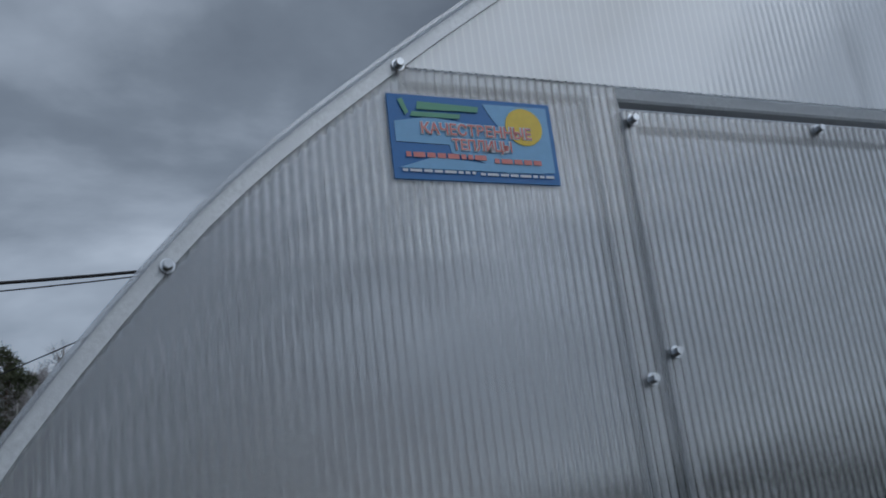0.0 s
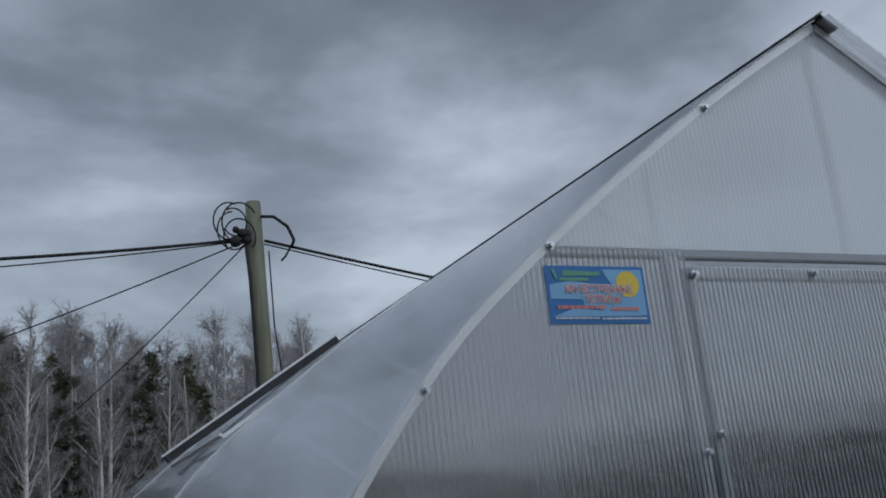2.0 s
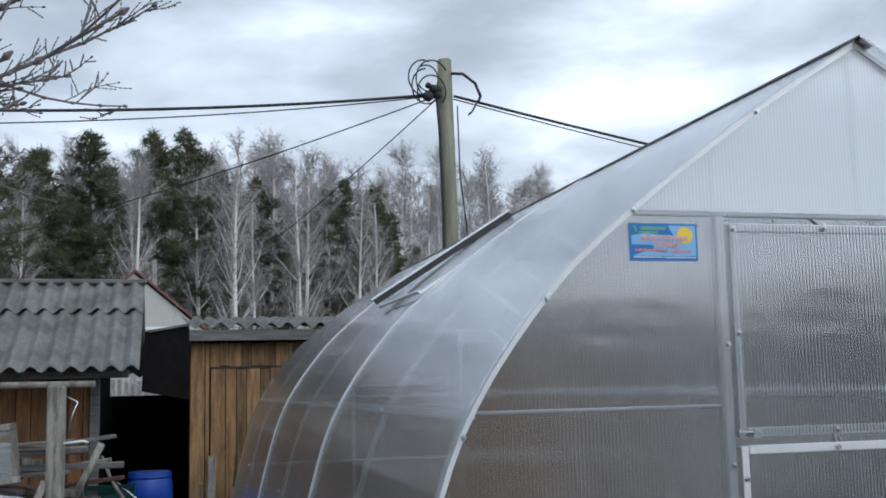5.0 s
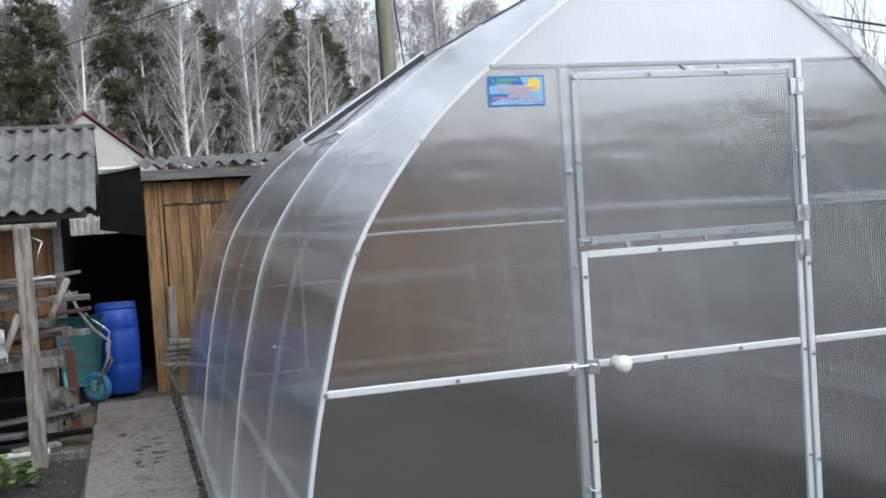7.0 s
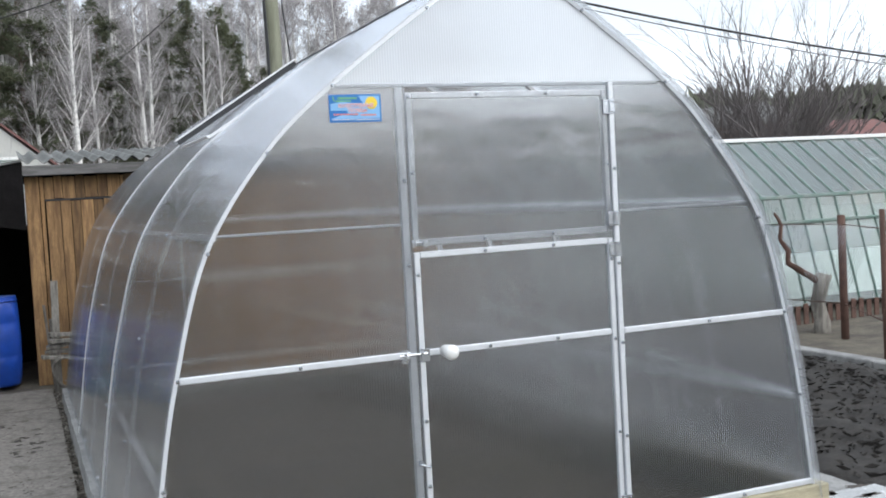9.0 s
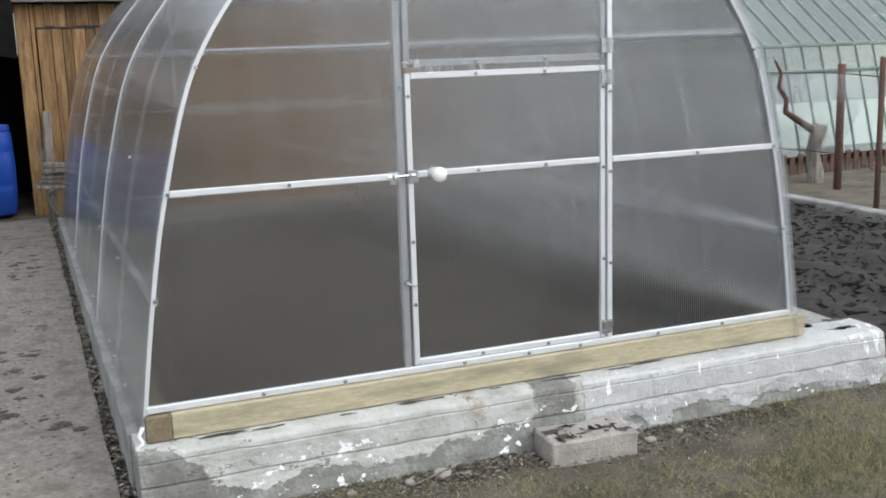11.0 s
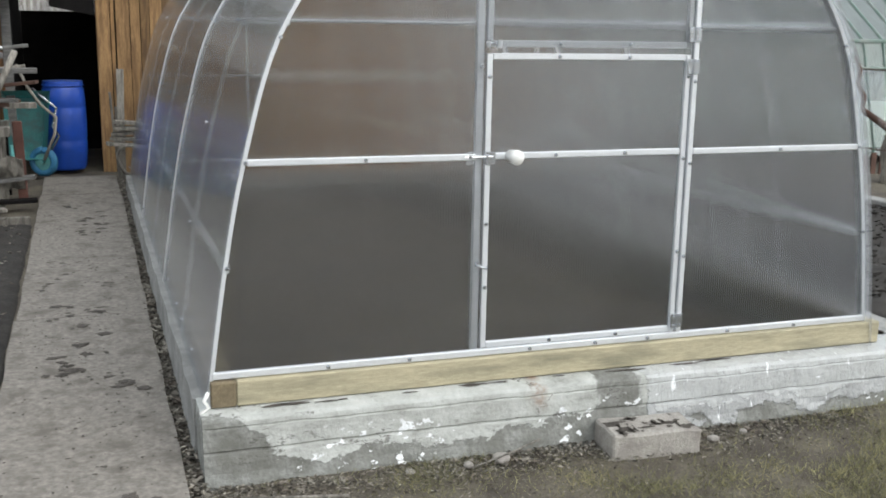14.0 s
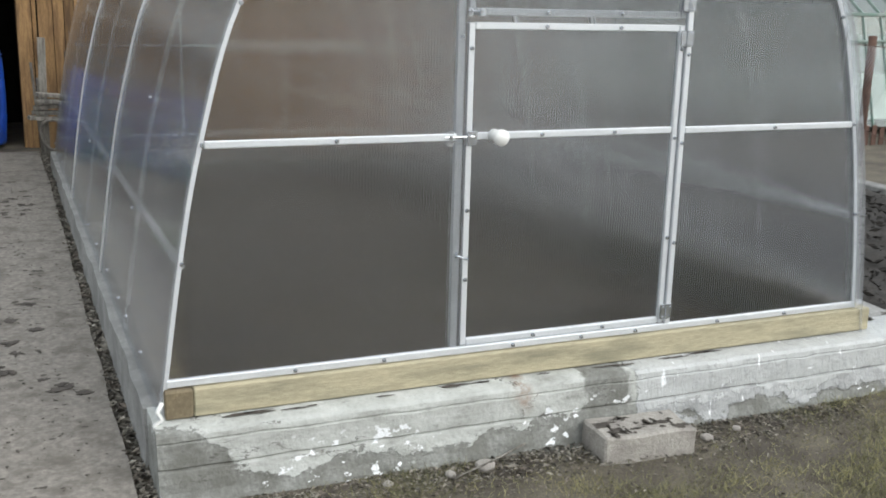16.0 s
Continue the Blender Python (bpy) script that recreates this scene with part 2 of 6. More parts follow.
def painted_foundation(name):
    """Rough concrete under flaking whitewash; clear film with crease glints painted white wraps the far part, a mortar
    joint stands between.
    """
    m = material(name, (0.235, 0.24, 0.225), 0.9, 0, 0.3, 8, 60, 0.5, second=(0.155, 0.155, 0.14))
    nt = m.node_tree
    p = nt.nodes["Principled BSDF"]
    bare = p.inputs["Base Color"].links[0].from_socket
    co = nt.nodes.new("ShaderNodeTexCoord")
    sp = nt.nodes.new("ShaderNodeSeparateXYZ")
    nt.links.new(co.outputs["Object"], sp.inputs[0])
    x, z = sp.outputs[0], sp.outputs[2]

    def noisy(scale, detail, stretch=(1, 1, 1), rough=0.6):
        mp = node(nt, "ShaderNodeMapping", Scale=stretch)
        nt.links.new(co.outputs["Object"], mp.inputs[0])
        n = node(nt, "ShaderNodeTexNoise", Scale=scale, Detail=detail, Roughness=rough)
        nt.links.new(mp.outputs[0], n.inputs["Vector"])
        return n.outputs[0]

    def blend(fac, under, over):
        n = nt.nodes.new("ShaderNodeMix")
        n.data_type = "RGBA"
        nt.links.new(fac, n.inputs["Factor"])
        nt.links.new(under, n.inputs["A"])
        if isinstance(over, tuple):
            n.inputs["B"].default_value = (*over, 1)
        else:
            nt.links.new(over, n.inputs["B"])
        return n.outputs["Result"]

    def span(value, lo, hi):
        n = nt.nodes.new("ShaderNodeMapRange")
        n.inputs["From Min"].default_value, n.inputs["From Max"].default_value = lo, hi
        nt.links.new(value, n.inputs["Value"])
        return n.outputs["Result"]

    # whitewash: a torn lower edge, bare at the near corner and at the mortar joint
    edge = maths(nt, "ADD", z, maths(nt, "MULTIPLY", maths(nt, "SUBTRACT", noisy(3.2, 7.0, (1, 1, 1.6), 0.68), 0.5), 0.42))
    corner = maths(nt, "MULTIPLY", maths(nt, "SUBTRACT", 1.0, span(x, 0.08, 0.30)), 0.12)
    paint = span(maths(nt, "SUBTRACT", edge, corner), 0.064, 0.072)
    wobble = maths(nt, "ADD", x, maths(nt, "MULTIPLY", maths(nt, "SUBTRACT", noisy(9.0, 4.0), 0.5), 0.12))
    joint = maths(nt, "MULTIPLY", span(wobble, 1.56, 1.575), maths(nt, "SUBTRACT", 1.0, span(wobble, 1.76, 1.775)))
    paint = maths(nt, "MULTIPLY", paint, maths(nt, "SUBTRACT", 1.0, joint))
    white = ramp(nt, noisy(7.0, 8.0, (1, 1, 2.2), 0.7), [(0.33, (0.29, 0.295, 0.275)), (0.45, (0.40, 0.41, 0.39)), (0.56, (0.47, 0.485, 0.465)), (0.7, (0.54, 0.55, 0.53))])
    colour = blend(paint, bare, white)
    # scratches and cracks through the paint
    crack = span(maths(nt, "ABSOLUTE", maths(nt, "SUBTRACT", noisy(2.6, 6.0, (1, 1, 3.5), 0.62), 0.5)), 0.0025, 0.006)
    crack = maths(nt, "MULTIPLY", maths(nt, "SUBTRACT", 1.0, crack), span(noisy(5.0, 2.0), 0.5, 0.6))
    colour = blend(crack, colour, (0.09, 0.085, 0.075))
    # a rusty run
    rust = maths(nt, "SUBTRACT", 1.0, span(maths(nt, "ABSOLUTE", maths(nt, "SUBTRACT", wobble, 1.30)), 0.005, 0.05))
    colour = blend(maths(nt, "MULTIPLY", maths(nt, "MULTIPLY", rust, span(z, 0.10, 0.2)), span(noisy(30.0, 4.0), 0.35, 0.65)), colour, (0.25, 0.15, 0.09))
    # clear film on the far part, the glints on its creases painted near-white
    film = maths(nt, "MULTIPLY", span(wobble, 1.79, 1.80), span(edge, 0.0, 0.012))
    crease_glint = span(maths(nt, "ADD", noisy(1.0, 4.0, (30, 12, 9)), maths(nt, "MULTIPLY", noisy(2.4, 1.0), 0.35)), 0.79, 0.83)
    lump = span(maths(nt, "ADD", noisy(1.0, 4.0, (16, 16, 22)), maths(nt, "MULTIPLY", noisy(2.0, 1.0), 0.3)), 0.80, 0.83)
    colour = blend(maths(nt, "MULTIPLY", film, 0.55), colour, (0.50, 0.515, 0.53))
    bright = maths(nt, "MAXIMUM", maths(nt, "MULTIPLY", film, crease_glint), maths(nt, "MULTIPLY", maths(nt, "MULTIPLY", lump, span(x, 0.15, 0.3)), maths(nt, "SUBTRACT", 1.0, span(z, 0.13, 0.16))))
    colour = blend(bright, colour, (0.83, 0.85, 0.87))
    nt.links.new(colour, p.inputs["Base Color"])
    nt.links.new(ramp(nt, maths(nt, "MAXIMUM", film, bright), [(0.0, 0.88), (1.0, 0.22)]), p.inputs["Roughness"])
    relief = node(nt, "ShaderNodeBump", Strength=0.7, Distance=0.012)
    nt.links.new(maths(nt, "ADD", maths(nt, "ADD", noisy(40.0, 5.0), maths(nt, "MULTIPLY", paint, 0.35)), maths(nt, "MULTIPLY", film, maths(nt, "MULTIPLY", noisy(1.0, 3.0, (22, 10, 7)), 2.0))), relief.inputs["Height"])
    nt.links.new(relief.outputs[0], p.inputs["Normal"])
    return m


M_FOUND = painted_foundation("flaking_whitewash")
M_CONCRETE = material("rough_concrete", (0.30, 0.30, 0.29), 0.9, 0, 0.22, 6, 70, 0.6, second=(0.21, 0.21, 0.205))
M_FILM = material("torn_white_film", (0.8, 0.82, 0.84), 0.2, 0, 0.06, 12, 80, 0.2)
M_PATH = material("worn_concrete_path", (0.205, 0.188, 0.166), 0.9, 0, 0.36, 7, 34, 0.45, second=(0.128, 0.114, 0.098), blotch=(0.5, 0.66))
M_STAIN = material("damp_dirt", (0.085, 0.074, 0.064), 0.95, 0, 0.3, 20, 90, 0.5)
M_BLOCK = material("cast_block", (0.36, 0.34, 0.31), 0.9, 0, 0.2, 9, 80, 0.6, second=(0.26, 0.24, 0.22))
M_GROUND = material("trodden_earth", (0.135, 0.118, 0.09), 0.95, 0, 0.4, 2.5, 70, 1.0, second=(0.075, 0.064, 0.052))
M_SOIL = material("dark_soil", (0.038, 0.034, 0.03), 0.95, 0, 0.45, 6, 50, 1.0, second=(0.024, 0.022, 0.02))
M_INSOIL = material("dry_greenhouse_soil", (0.082, 0.068, 0.053), 0.95, 0, 0.3, 3, 40, 0.8, second=(0.052, 0.043, 0.034))
M_LITTER = material("dry_leaves", (0.23, 0.215, 0.185), 0.9, 0, 0.3, 10, 60, 0.3, island=0.75, second=(0.14, 0.12, 0.1))
M_GRASS = material("spring_grass", (0.25, 0.235, 0.12), 0.9, 0, 0.25, 1.6, 50, 0, island=0.6, second=(0.155, 0.15, 0.075))
M_LEAF = material("strawberry_leaf", (0.13, 0.20, 0.055), 0.6, 0, 0.3, 10, 80, 0.2, island=0.35, second=(0.09, 0.15, 0.05))
# old shed planks: shade of the deep eaves is put into a darker brown
M_PLANKSHADE = material("eave_shade_plank", (0.17, 0.085, 0.034), 0.85, 0, 0.35, 3, 25, 0.4, second=(0.085, 0.042, 0.02), stretch=(9, 9, 1), per_object=0.4)
M_PLANK = material("weathered_orange_plank", (0.285, 0.17, 0.075), 0.8, 0, 0.36, 3, 25, 0.4, second=(0.15, 0.085, 0.04), stretch=(9, 9, 1), per_object=0.45)
M_GREYWOOD = material("grey_weathered_wood", (0.275, 0.256, 0.226), 0.9, 0, 0.3, 4, 30, 0.5, second=(0.13, 0.12, 0.105), stretch=(6, 6, 1), per_object=0.25)
M_FASCIA = material("grey_fascia_board", (0.16, 0.155, 0.15), 0.85, 0, 0.25, 4, 30, 0.4, second=(0.1, 0.098, 0.095), stretch=(1, 8, 8))
M_SLATE = material("asbestos_cement_sheet", (0.185, 0.188, 0.18), 0.9, 0, 0.28, 4, 45, 0.5, second=(0.105, 0.108, 0.1))
# near-black for gaps, hollows and undersides: their shade is in the colour
M_BLACK = material("shade_black", (0.012, 0.011, 0.011), 0.9, 0, 0.3, 8, 60, 0.3, spec=0.08)
M_BARREL = material("blue_plastic", (0.012, 0.07, 0.42), 0.38, 0, 0.12, 6, 70, 0.1, second=(0.012, 0.06, 0.34))
M_TEAL = material("teal_paint", (0.10, 0.36, 0.36), 0.55, 0, 0.2, 9, 70, 0.2, second=(0.12, 0.27, 0.26))
M_TYRE = material("blue_wheel", (0.03, 0.17, 0.32), 0.6, 0, 0.2, 14, 80, 0.2)
M_RED = material("red_brown_paint", (0.13, 0.055, 0.042), 0.75, 0, 0.25, 8, 60, 0.3)
M_GREEN = material("pale_green_paint", (0.16, 0.38, 0.28), 0.7, 0, 0.15, 6, 60, 0.2)
M_MOSSPOST = material("green_grey_post", (0.13, 0.16, 0.12), 0.9, 0, 0.25, 5, 50, 0.4, stretch=(5, 5, 1))
M_POLE = material("treated_pole", (0.25, 0.255, 0.19), 0.9, 0, 0.2, 2, 30, 0.4, second=(0.19, 0.195, 0.14), stretch=(6, 6, 0.6))
M_CABLE = material("black_cable", (0.02, 0.02, 0.022), 0.6, 0, 0.2, 20, 90, 0.1)
M_BIRCH = material("birch_bark", (0.76, 0.75, 0.72), 0.85, 0, 0.15, 1.5, 9, 0.3, second=(0.3, 0.29, 0.27), stretch=(1, 1, 2), blotch=(0.56, 0.7))
M_TWIG = material("birch_twigs", (0.44, 0.42, 0.42), 0.9, 0, 0.2, 1, 9, 0, island=0.3, second=(0.32, 0.3, 0.3))
M_PINEBARK = material("pine_bark", (0.15, 0.11, 0.085), 0.9, 0, 0.3, 2, 20, 0.5, stretch=(3, 3, 1))
M_NEEDLE = material("pine_needles", (0.10, 0.112, 0.06), 0.8, 0, 0.3, 0.6, 12, 0, island=0.5, second=(0.066, 0.078, 0.045))
M_BARK = material("fruit_tree_bark", (0.19, 0.17, 0.165), 0.9, 0, 0.25, 8, 80, 0.3)
M_PLASTER = material("pale_plaster", (0.5, 0.5, 0.47), 0.85, 0, 0.08, 1, 20, 0.2)
M_ROOFRED = material("red_brown_roofing", (0.19, 0.085, 0.075), 0.7, 0, 0.2, 1, 20, 0.2)
M_HOUSEWOOD = material("brown_house_boards", (0.2, 0.12, 0.08), 0.85, 0, 0.2, 1, 15, 0.2)
M_RUST = material("rusty_post", (0.11, 0.06, 0.045), 0.85, 0, 0.3, 9, 70, 0.4)
M_OLDGREEN = material("faded_green_frame", (0.14, 0.22, 0.19), 0.7, 0, 0.25, 8, 60, 0.2, second=(0.25, 0.29, 0.27))
M_FAR = material("distant_pines", (0.13, 0.14, 0.095), 0.9, 0, 0.3, 0.2, 3, 0, island=0.25)
M_SIGNBLUE = material("sign_blue", (0.015, 0.17, 0.50), 0.35, 0, 0.04, 20, 120, 0.02)
M_SIGNSKY = material("sign_light_blue", (0.22, 0.48, 0.78), 0.35, 0, 0.05, 20, 120, 0.02)
M_SIGNSUN = material("sign_yellow", (0.85, 0.62, 0.05), 0.35, 0, 0.06, 20, 120, 0.02)
M_SIGNGREEN = material("sign_green", (0.12, 0.38, 0.24), 0.35, 0, 0.06, 20, 120, 0.02)
M_SIGNRED = material("sign_red", (0.72, 0.24, 0.22), 0.35, 0, 0.06, 20, 120, 0.02)
M_SIGNPALE = material("sign_pale_text", (0.72, 0.78, 0.85), 0.35, 0, 0.04, 20, 120, 0.02)


# ---- mesh helpers ----
def box(bm, x0, x1, y0, y1, z0, z1, bevel=0.0, m=None):
    r = bmesh.ops.create_cube(bm, size=1)
    vs = r["verts"]
    for v in vs:
        v.co = Vector(((x0 + x1) / 2 + v.co.x * (x1 - x0), (y0 + y1) / 2 + v.co.y * (y1 - y0), (z0 + z1) / 2 + v.co.z * (z1 - z0)))
        if m:
            v.co = m @ v.co
    if bevel:
        es = list({e for v in vs for e in v.link_edges})
        bmesh.ops.bevel(bm, geom=es, offset=bevel, segments=1, affect="EDGES")


def finish(name, bm, mat, parent=None, label="", smooth=False):
    me = bpy.data.meshes.new(name)
    bm.normal_update()
    bm.to_mesh(me)
    bm.free()
    me.materials.append(mat)
    if smooth:
        for p in me.polygons:
            p.use_smooth = True
    ob = new(name, me)
    if parent:
        ob.parent = parent
    if label:
        tagged(ob, label)
    return ob


def part(name, bm, mat, parent, label="", smooth=False):
    return finish(name, bm, mat, parent, label, smooth)


def data_part(name, V, F, mat, parent=None, label="", smooth=False):
    me = bpy.data.meshes.new(name)
    me.from_pydata(V, [], F)
    me.update()
    me.materials.append(mat)
    if smooth:
        for p in me.polygons:
            p.use_smooth = True
    ob = new(name, me)
    if parent:
        ob.parent = parent
    if label:
        tagged(ob, label)
    return ob


def block(name, size, mat, parent=None, label="", bevel=0.004, at=None):
    """A bevelled board or block from x0,x1,y0,y1,z0,z1."""
    bm = bmesh.new()
    box(bm, *size, bevel=bevel, m=at)
    return finish(name, bm, mat, parent, label)


def thing(name, label, category, at=None, group="", kind=""):
    e = new(name)
    e.empty_display_size = 0.1
    if at is not None:
        e.matrix_basis = at
    return tagged(e, label, category, group, kind)


def add_tube(V, F, pts, radii, n=5, cap=True):
    """Append a tapered tube along pts to the lists V and F."""
    base = len(V)
    k = len(pts)
    for i, p in enumerate(pts):
        a = Vector(pts[max(i - 1, 0)])
        b = Vector(pts[min(i + 1, k - 1)])
        d = (b - a).normalized() if (b - a).length > 1e-9 else Vector((0, 0, 1))
        u = d.cross(Vector((0.31, 0.95, 0.05)))
        if u.length < 1e-3:
            u = d.cross(Vector((1, 0, 0)))
        u.normalize()
        w = d.cross(u)
        r = radii[i] if hasattr(radii, "__len__") else radii
        for j in range(n):
            t = 2 * math.pi * j / n
            V.append(tuple(Vector(p) + u * (r * math.cos(t)) + w * (r * math.sin(t))))
    for i in range(k - 1):
        for j in range(n):
            a = base + i * n + j
            b = base + i * n + (j + 1) % n
            F.append((a, b, b + n, a + n))
    if cap:
        F.append(tuple(base + j for j in reversed(range(n))))
        F.append(tuple(base + (k - 1) * n + j for j in range(n)))


def tube(name, pts, r, mat, parent=None, label="", n=8):
    V, F = [], []
    add_tube(V, F, pts, r, n)
    return data_part(name, V, F, mat, parent, label, smooth=True)


def catenary(a, b, sag, n=14):
    a, b = Vector(a), Vector(b)
    return [a.lerp(b, i / n) - Vector((0, 0, sag * 4 * (i / n) * (1 - i / n))) for i in range(n + 1)]


# ---- ground ----
def rise(y):
    """The garden climbs a little towards the sheds."""
    return 0.013 * min(max(y, 0.0), 9.0)


def ground_height(x, y):
    z = -0.035 + rise(y) * min(1.0, max(0.0, (0.04 - x) / 0.08)) + 0.018 * noise.noise(Vector((x * 1.1, y * 1.1, 0))) + 0.008 * noise.noise(Vector((x * 5, y * 5, 3)))
    return z


def make_ground():
    def axis(lo, hi, near0, near1, step):
        vals = list(np.arange(near0, near1 + 1e-6, step))
        d = step
        v = near1
        while v < hi:
            d *= 1.5
            v += d
            vals.append(v)
        d, v = step, near0
        while v > lo:
            d *= 1.5
            v -= d
            vals.insert(0, v)
        return vals
    xs = axis(-900, 900, -4, 9, 0.1)
    ys = axis(-900, 900, -6, 9, 0.1)
    V = [(x, y, ground_height(x, y)) for y in ys for x in xs]
    w = len(xs)
    F = [(j * w + i, j * w + i + 1, (j + 1) * w + i + 1, (j + 1) * w + i) for j in range(len(ys) - 1) for i in range(w - 1)]
    g = data_part("ground", V, F, M_GROUND, smooth=True)
    tagged(g, "trodden brown earth with thin spring grass", "ground", kind="structure")


make_ground()


def soil_bed(name, x0, x1, y0, y1, z, label, mat, amp=0.03, step=0.06):
    nx, ny = max(2, int((x1 - x0) / step)), max(2, int((y1 - y0) / step))
    V, F = [], []
    for j in range(ny + 1):
        for i in range(nx + 1):
            x, y = x0 + (x1 - x0) * i / nx, y0 + (y1 - y0) * j / ny
            e = min(1, min(x - x0, x1 - x, y - y0, y1 - y) / 0.08)
            h = z + amp * (noise.noise(Vector((x * 3, y * 3, 7))) + 0.6 * noise.noise(Vector((x * 12, y * 12, 1))))
            V.append((x, y, -0.09 * (1 - e) + h * e + (rise(y) if x < 0 else 0)))
    F = [(j * (nx + 1) + i, j * (nx + 1) + i + 1, (j + 1) * (nx + 1) + i + 1, (j + 1) * (nx + 1) + i) for j in range(ny) for i in range(nx)]
    ob = data_part(name, V, F, mat, smooth=True)
    return tagged(ob, label, "soil", kind="structure")


soil_bed("garden_bed", -5.0, -0.78, -4.5, 4.9, 0.0, "dark bare garden soil beside the path", M_SOIL)
soil_bed("vegetable_bed", 3.9, 6.8, -3.0, 7.0, 0.01, "black dug-over soil beside the greenhouse", M_SOIL, amp=0.05, step=0.09)
soil_bed("greenhouse_floor", 0.06, 2.95, 0.06, 5.95, 0.12, "dry brown soil inside the greenhouse", M_INSOIL)

# ---- path ----
path = thing("path", "worn grey concrete garden path with dirt stains", "path", kind="structure")
PATH_PARTS = [(-0.80, -0.115, -5.5, -1.6), (-0.815, -0.11, -1.595, 2.1), (-0.80, -0.105, 2.105, 6.05), (-0.79, -0.115, 6.06, 7.08)]
for x0, x1, y0, y1 in PATH_PARTS:
    bm = bmesh.new()
    bmesh.ops.create_grid(bm, x_segments=8, y_segments=40, size=0.5)
    for v in bm.verts:
        x, y = x0 + (v.co.x + 0.5) * (x1 - x0), y0 + (v.co.y + 0.5) * (y1 - y0)
        edge = abs(v.co.x) > 0.499
        x += (0.012 * noise.noise(Vector((y * 2.3, x0, 5)))) if edge else 0
        v.co = Vector((x, y, rise(y) + 0.004 + 0.005 * noise.noise(Vector((x * 3, y * 3, 2)))))
    r = bmesh.ops.extrude_face_region(bm, geom=bm.faces[:])
    for v in r["geom"]:
        if isinstance(v, bmesh.types.BMVert):
            v.co.z -= 0.1
    bmesh.ops.recalc_face_normals(bm, faces=bm.faces)
    part("slab", bm, M_PATH, path)


def blot(bm, cx, cy, z, rx, ry, seed, n=14):
    vs = []
    for k in range(n):
        t = 2 * math.pi * k / n
        q = Vector((math.cos(t) * 1.7, math.sin(t) * 1.7, seed * 3.1))
        r = max(0.12, 0.7 + 0.6 * noise.noise(q) + (0.35 * noise.noise(q * 3.3) if n > 20 else 0))
        vs.append(bm.verts.new((cx + rx * r * math.cos(t), cy + ry * r * math.sin(t), z)))
    top = bm.faces.new(vs)
    r = bmesh.ops.extrude_face_region(bm, geom=[top])
    for v in r["geom"]:
        if isinstance(v, bmesh.types.BMVert):
            v.co.z += 0.0012


random.seed(5)
bm = bmesh.new()
for k in range(30):
    big_blot = random.choice((0.01, 0.014, 0.02, 0.03, 0.05))
    mx, my = random.uniform(-0.68, -0.24), random.uniform(-1.4, 5.8)
    for j in range(random.randint(2, 6)):
        cx, cy = min(-0.18, max(-0.76, random.gauss(mx, 0.05))), random.gauss(my, 0.1)
        blot(bm, cx, cy, 0.0055, big_blot * random.uniform(0.5, 1.2), big_blot * random.uniform(0.4, 0.9), 300 + 7 * k + j, 26)
for k in range(520):
    blot(bm, random.uniform(-0.78, -0.14), random.uniform(-1.6, 6.4), 0.007, random.choice((0.003, 0.004, 0.006, 0.009)), random.choice((0.003, 0.005, 0.007, 0.011)), 900 + k, 8)
for k in range(80):
    blot(bm, random.uniform(-0.76, -0.17), random.uniform(-1.4, 6.0), 0.007, random.choice((0.004, 0.005, 0.007, 0.01, 0.016)), random.choice((0.004, 0.006, 0.009, 0.013)), k)
for v in bm.verts:
    v.co.z += rise(v.co.y)
d = finish("dirt_crumbs", bm, M_STAIN)
tagged(d, "dark crumbs of soil trodden on the path", "dirt", kind="stuff")

# ---- greenhouse ----
LEFT = [(-0.010, 0.205), (0.0, 0.30), (0.067, 0.76), (0.144, 1.15), (0.28, 1.60), (0.522, 1.958), (0.786, 2.203), (1.187, 2.50), (1.54, 2.725)]
RIGHT = [(3.010, 0.205), (3.0, 0.30), (2.945, 0.76), (2.875, 1.15), (2.752, 1.59), (2.512, 1.955), (2.285, 2.20), (1.89, 2.50), (1.54, 2.725)]
LONG = 6.08


def smooth_line(P, per=6):
    out = []
    for i in range(len(P) - 1):
        p0 = Vector(P[max(i - 1, 0)])
        p1, p2 = Vector(P[i]), Vector(P[i + 1])
        p3 = Vector(P[min(i + 2, len(P) - 1)])
        for k in range(per):
            t = k / per
            out.append(0.5 * ((2 * p1) + (p2 - p0) * t + (2 * p0 - 5 * p1 + 4 * p2 - p3) * t * t + (3 * p1 - p0 - 3 * p2 + p3) * t ** 3))
    out.append(Vector(P[-1]))
    return out


PL, PR = smooth_line(LEFT), smooth_line(RIGHT)


def x_at(P, z):
    zs = [p.y for p in P]
    return float(np.interp(z, zs, [p.x for p in P]))


def offset_line(P, d):
    out = []
    for i, p in enumerate(P):
        t = (P[min(i + 1, len(P) - 1)] - P[max(i - 1, 0)]).normalized()
        out.append(p + Vector((-t.y, t.x)) * d)
    return out


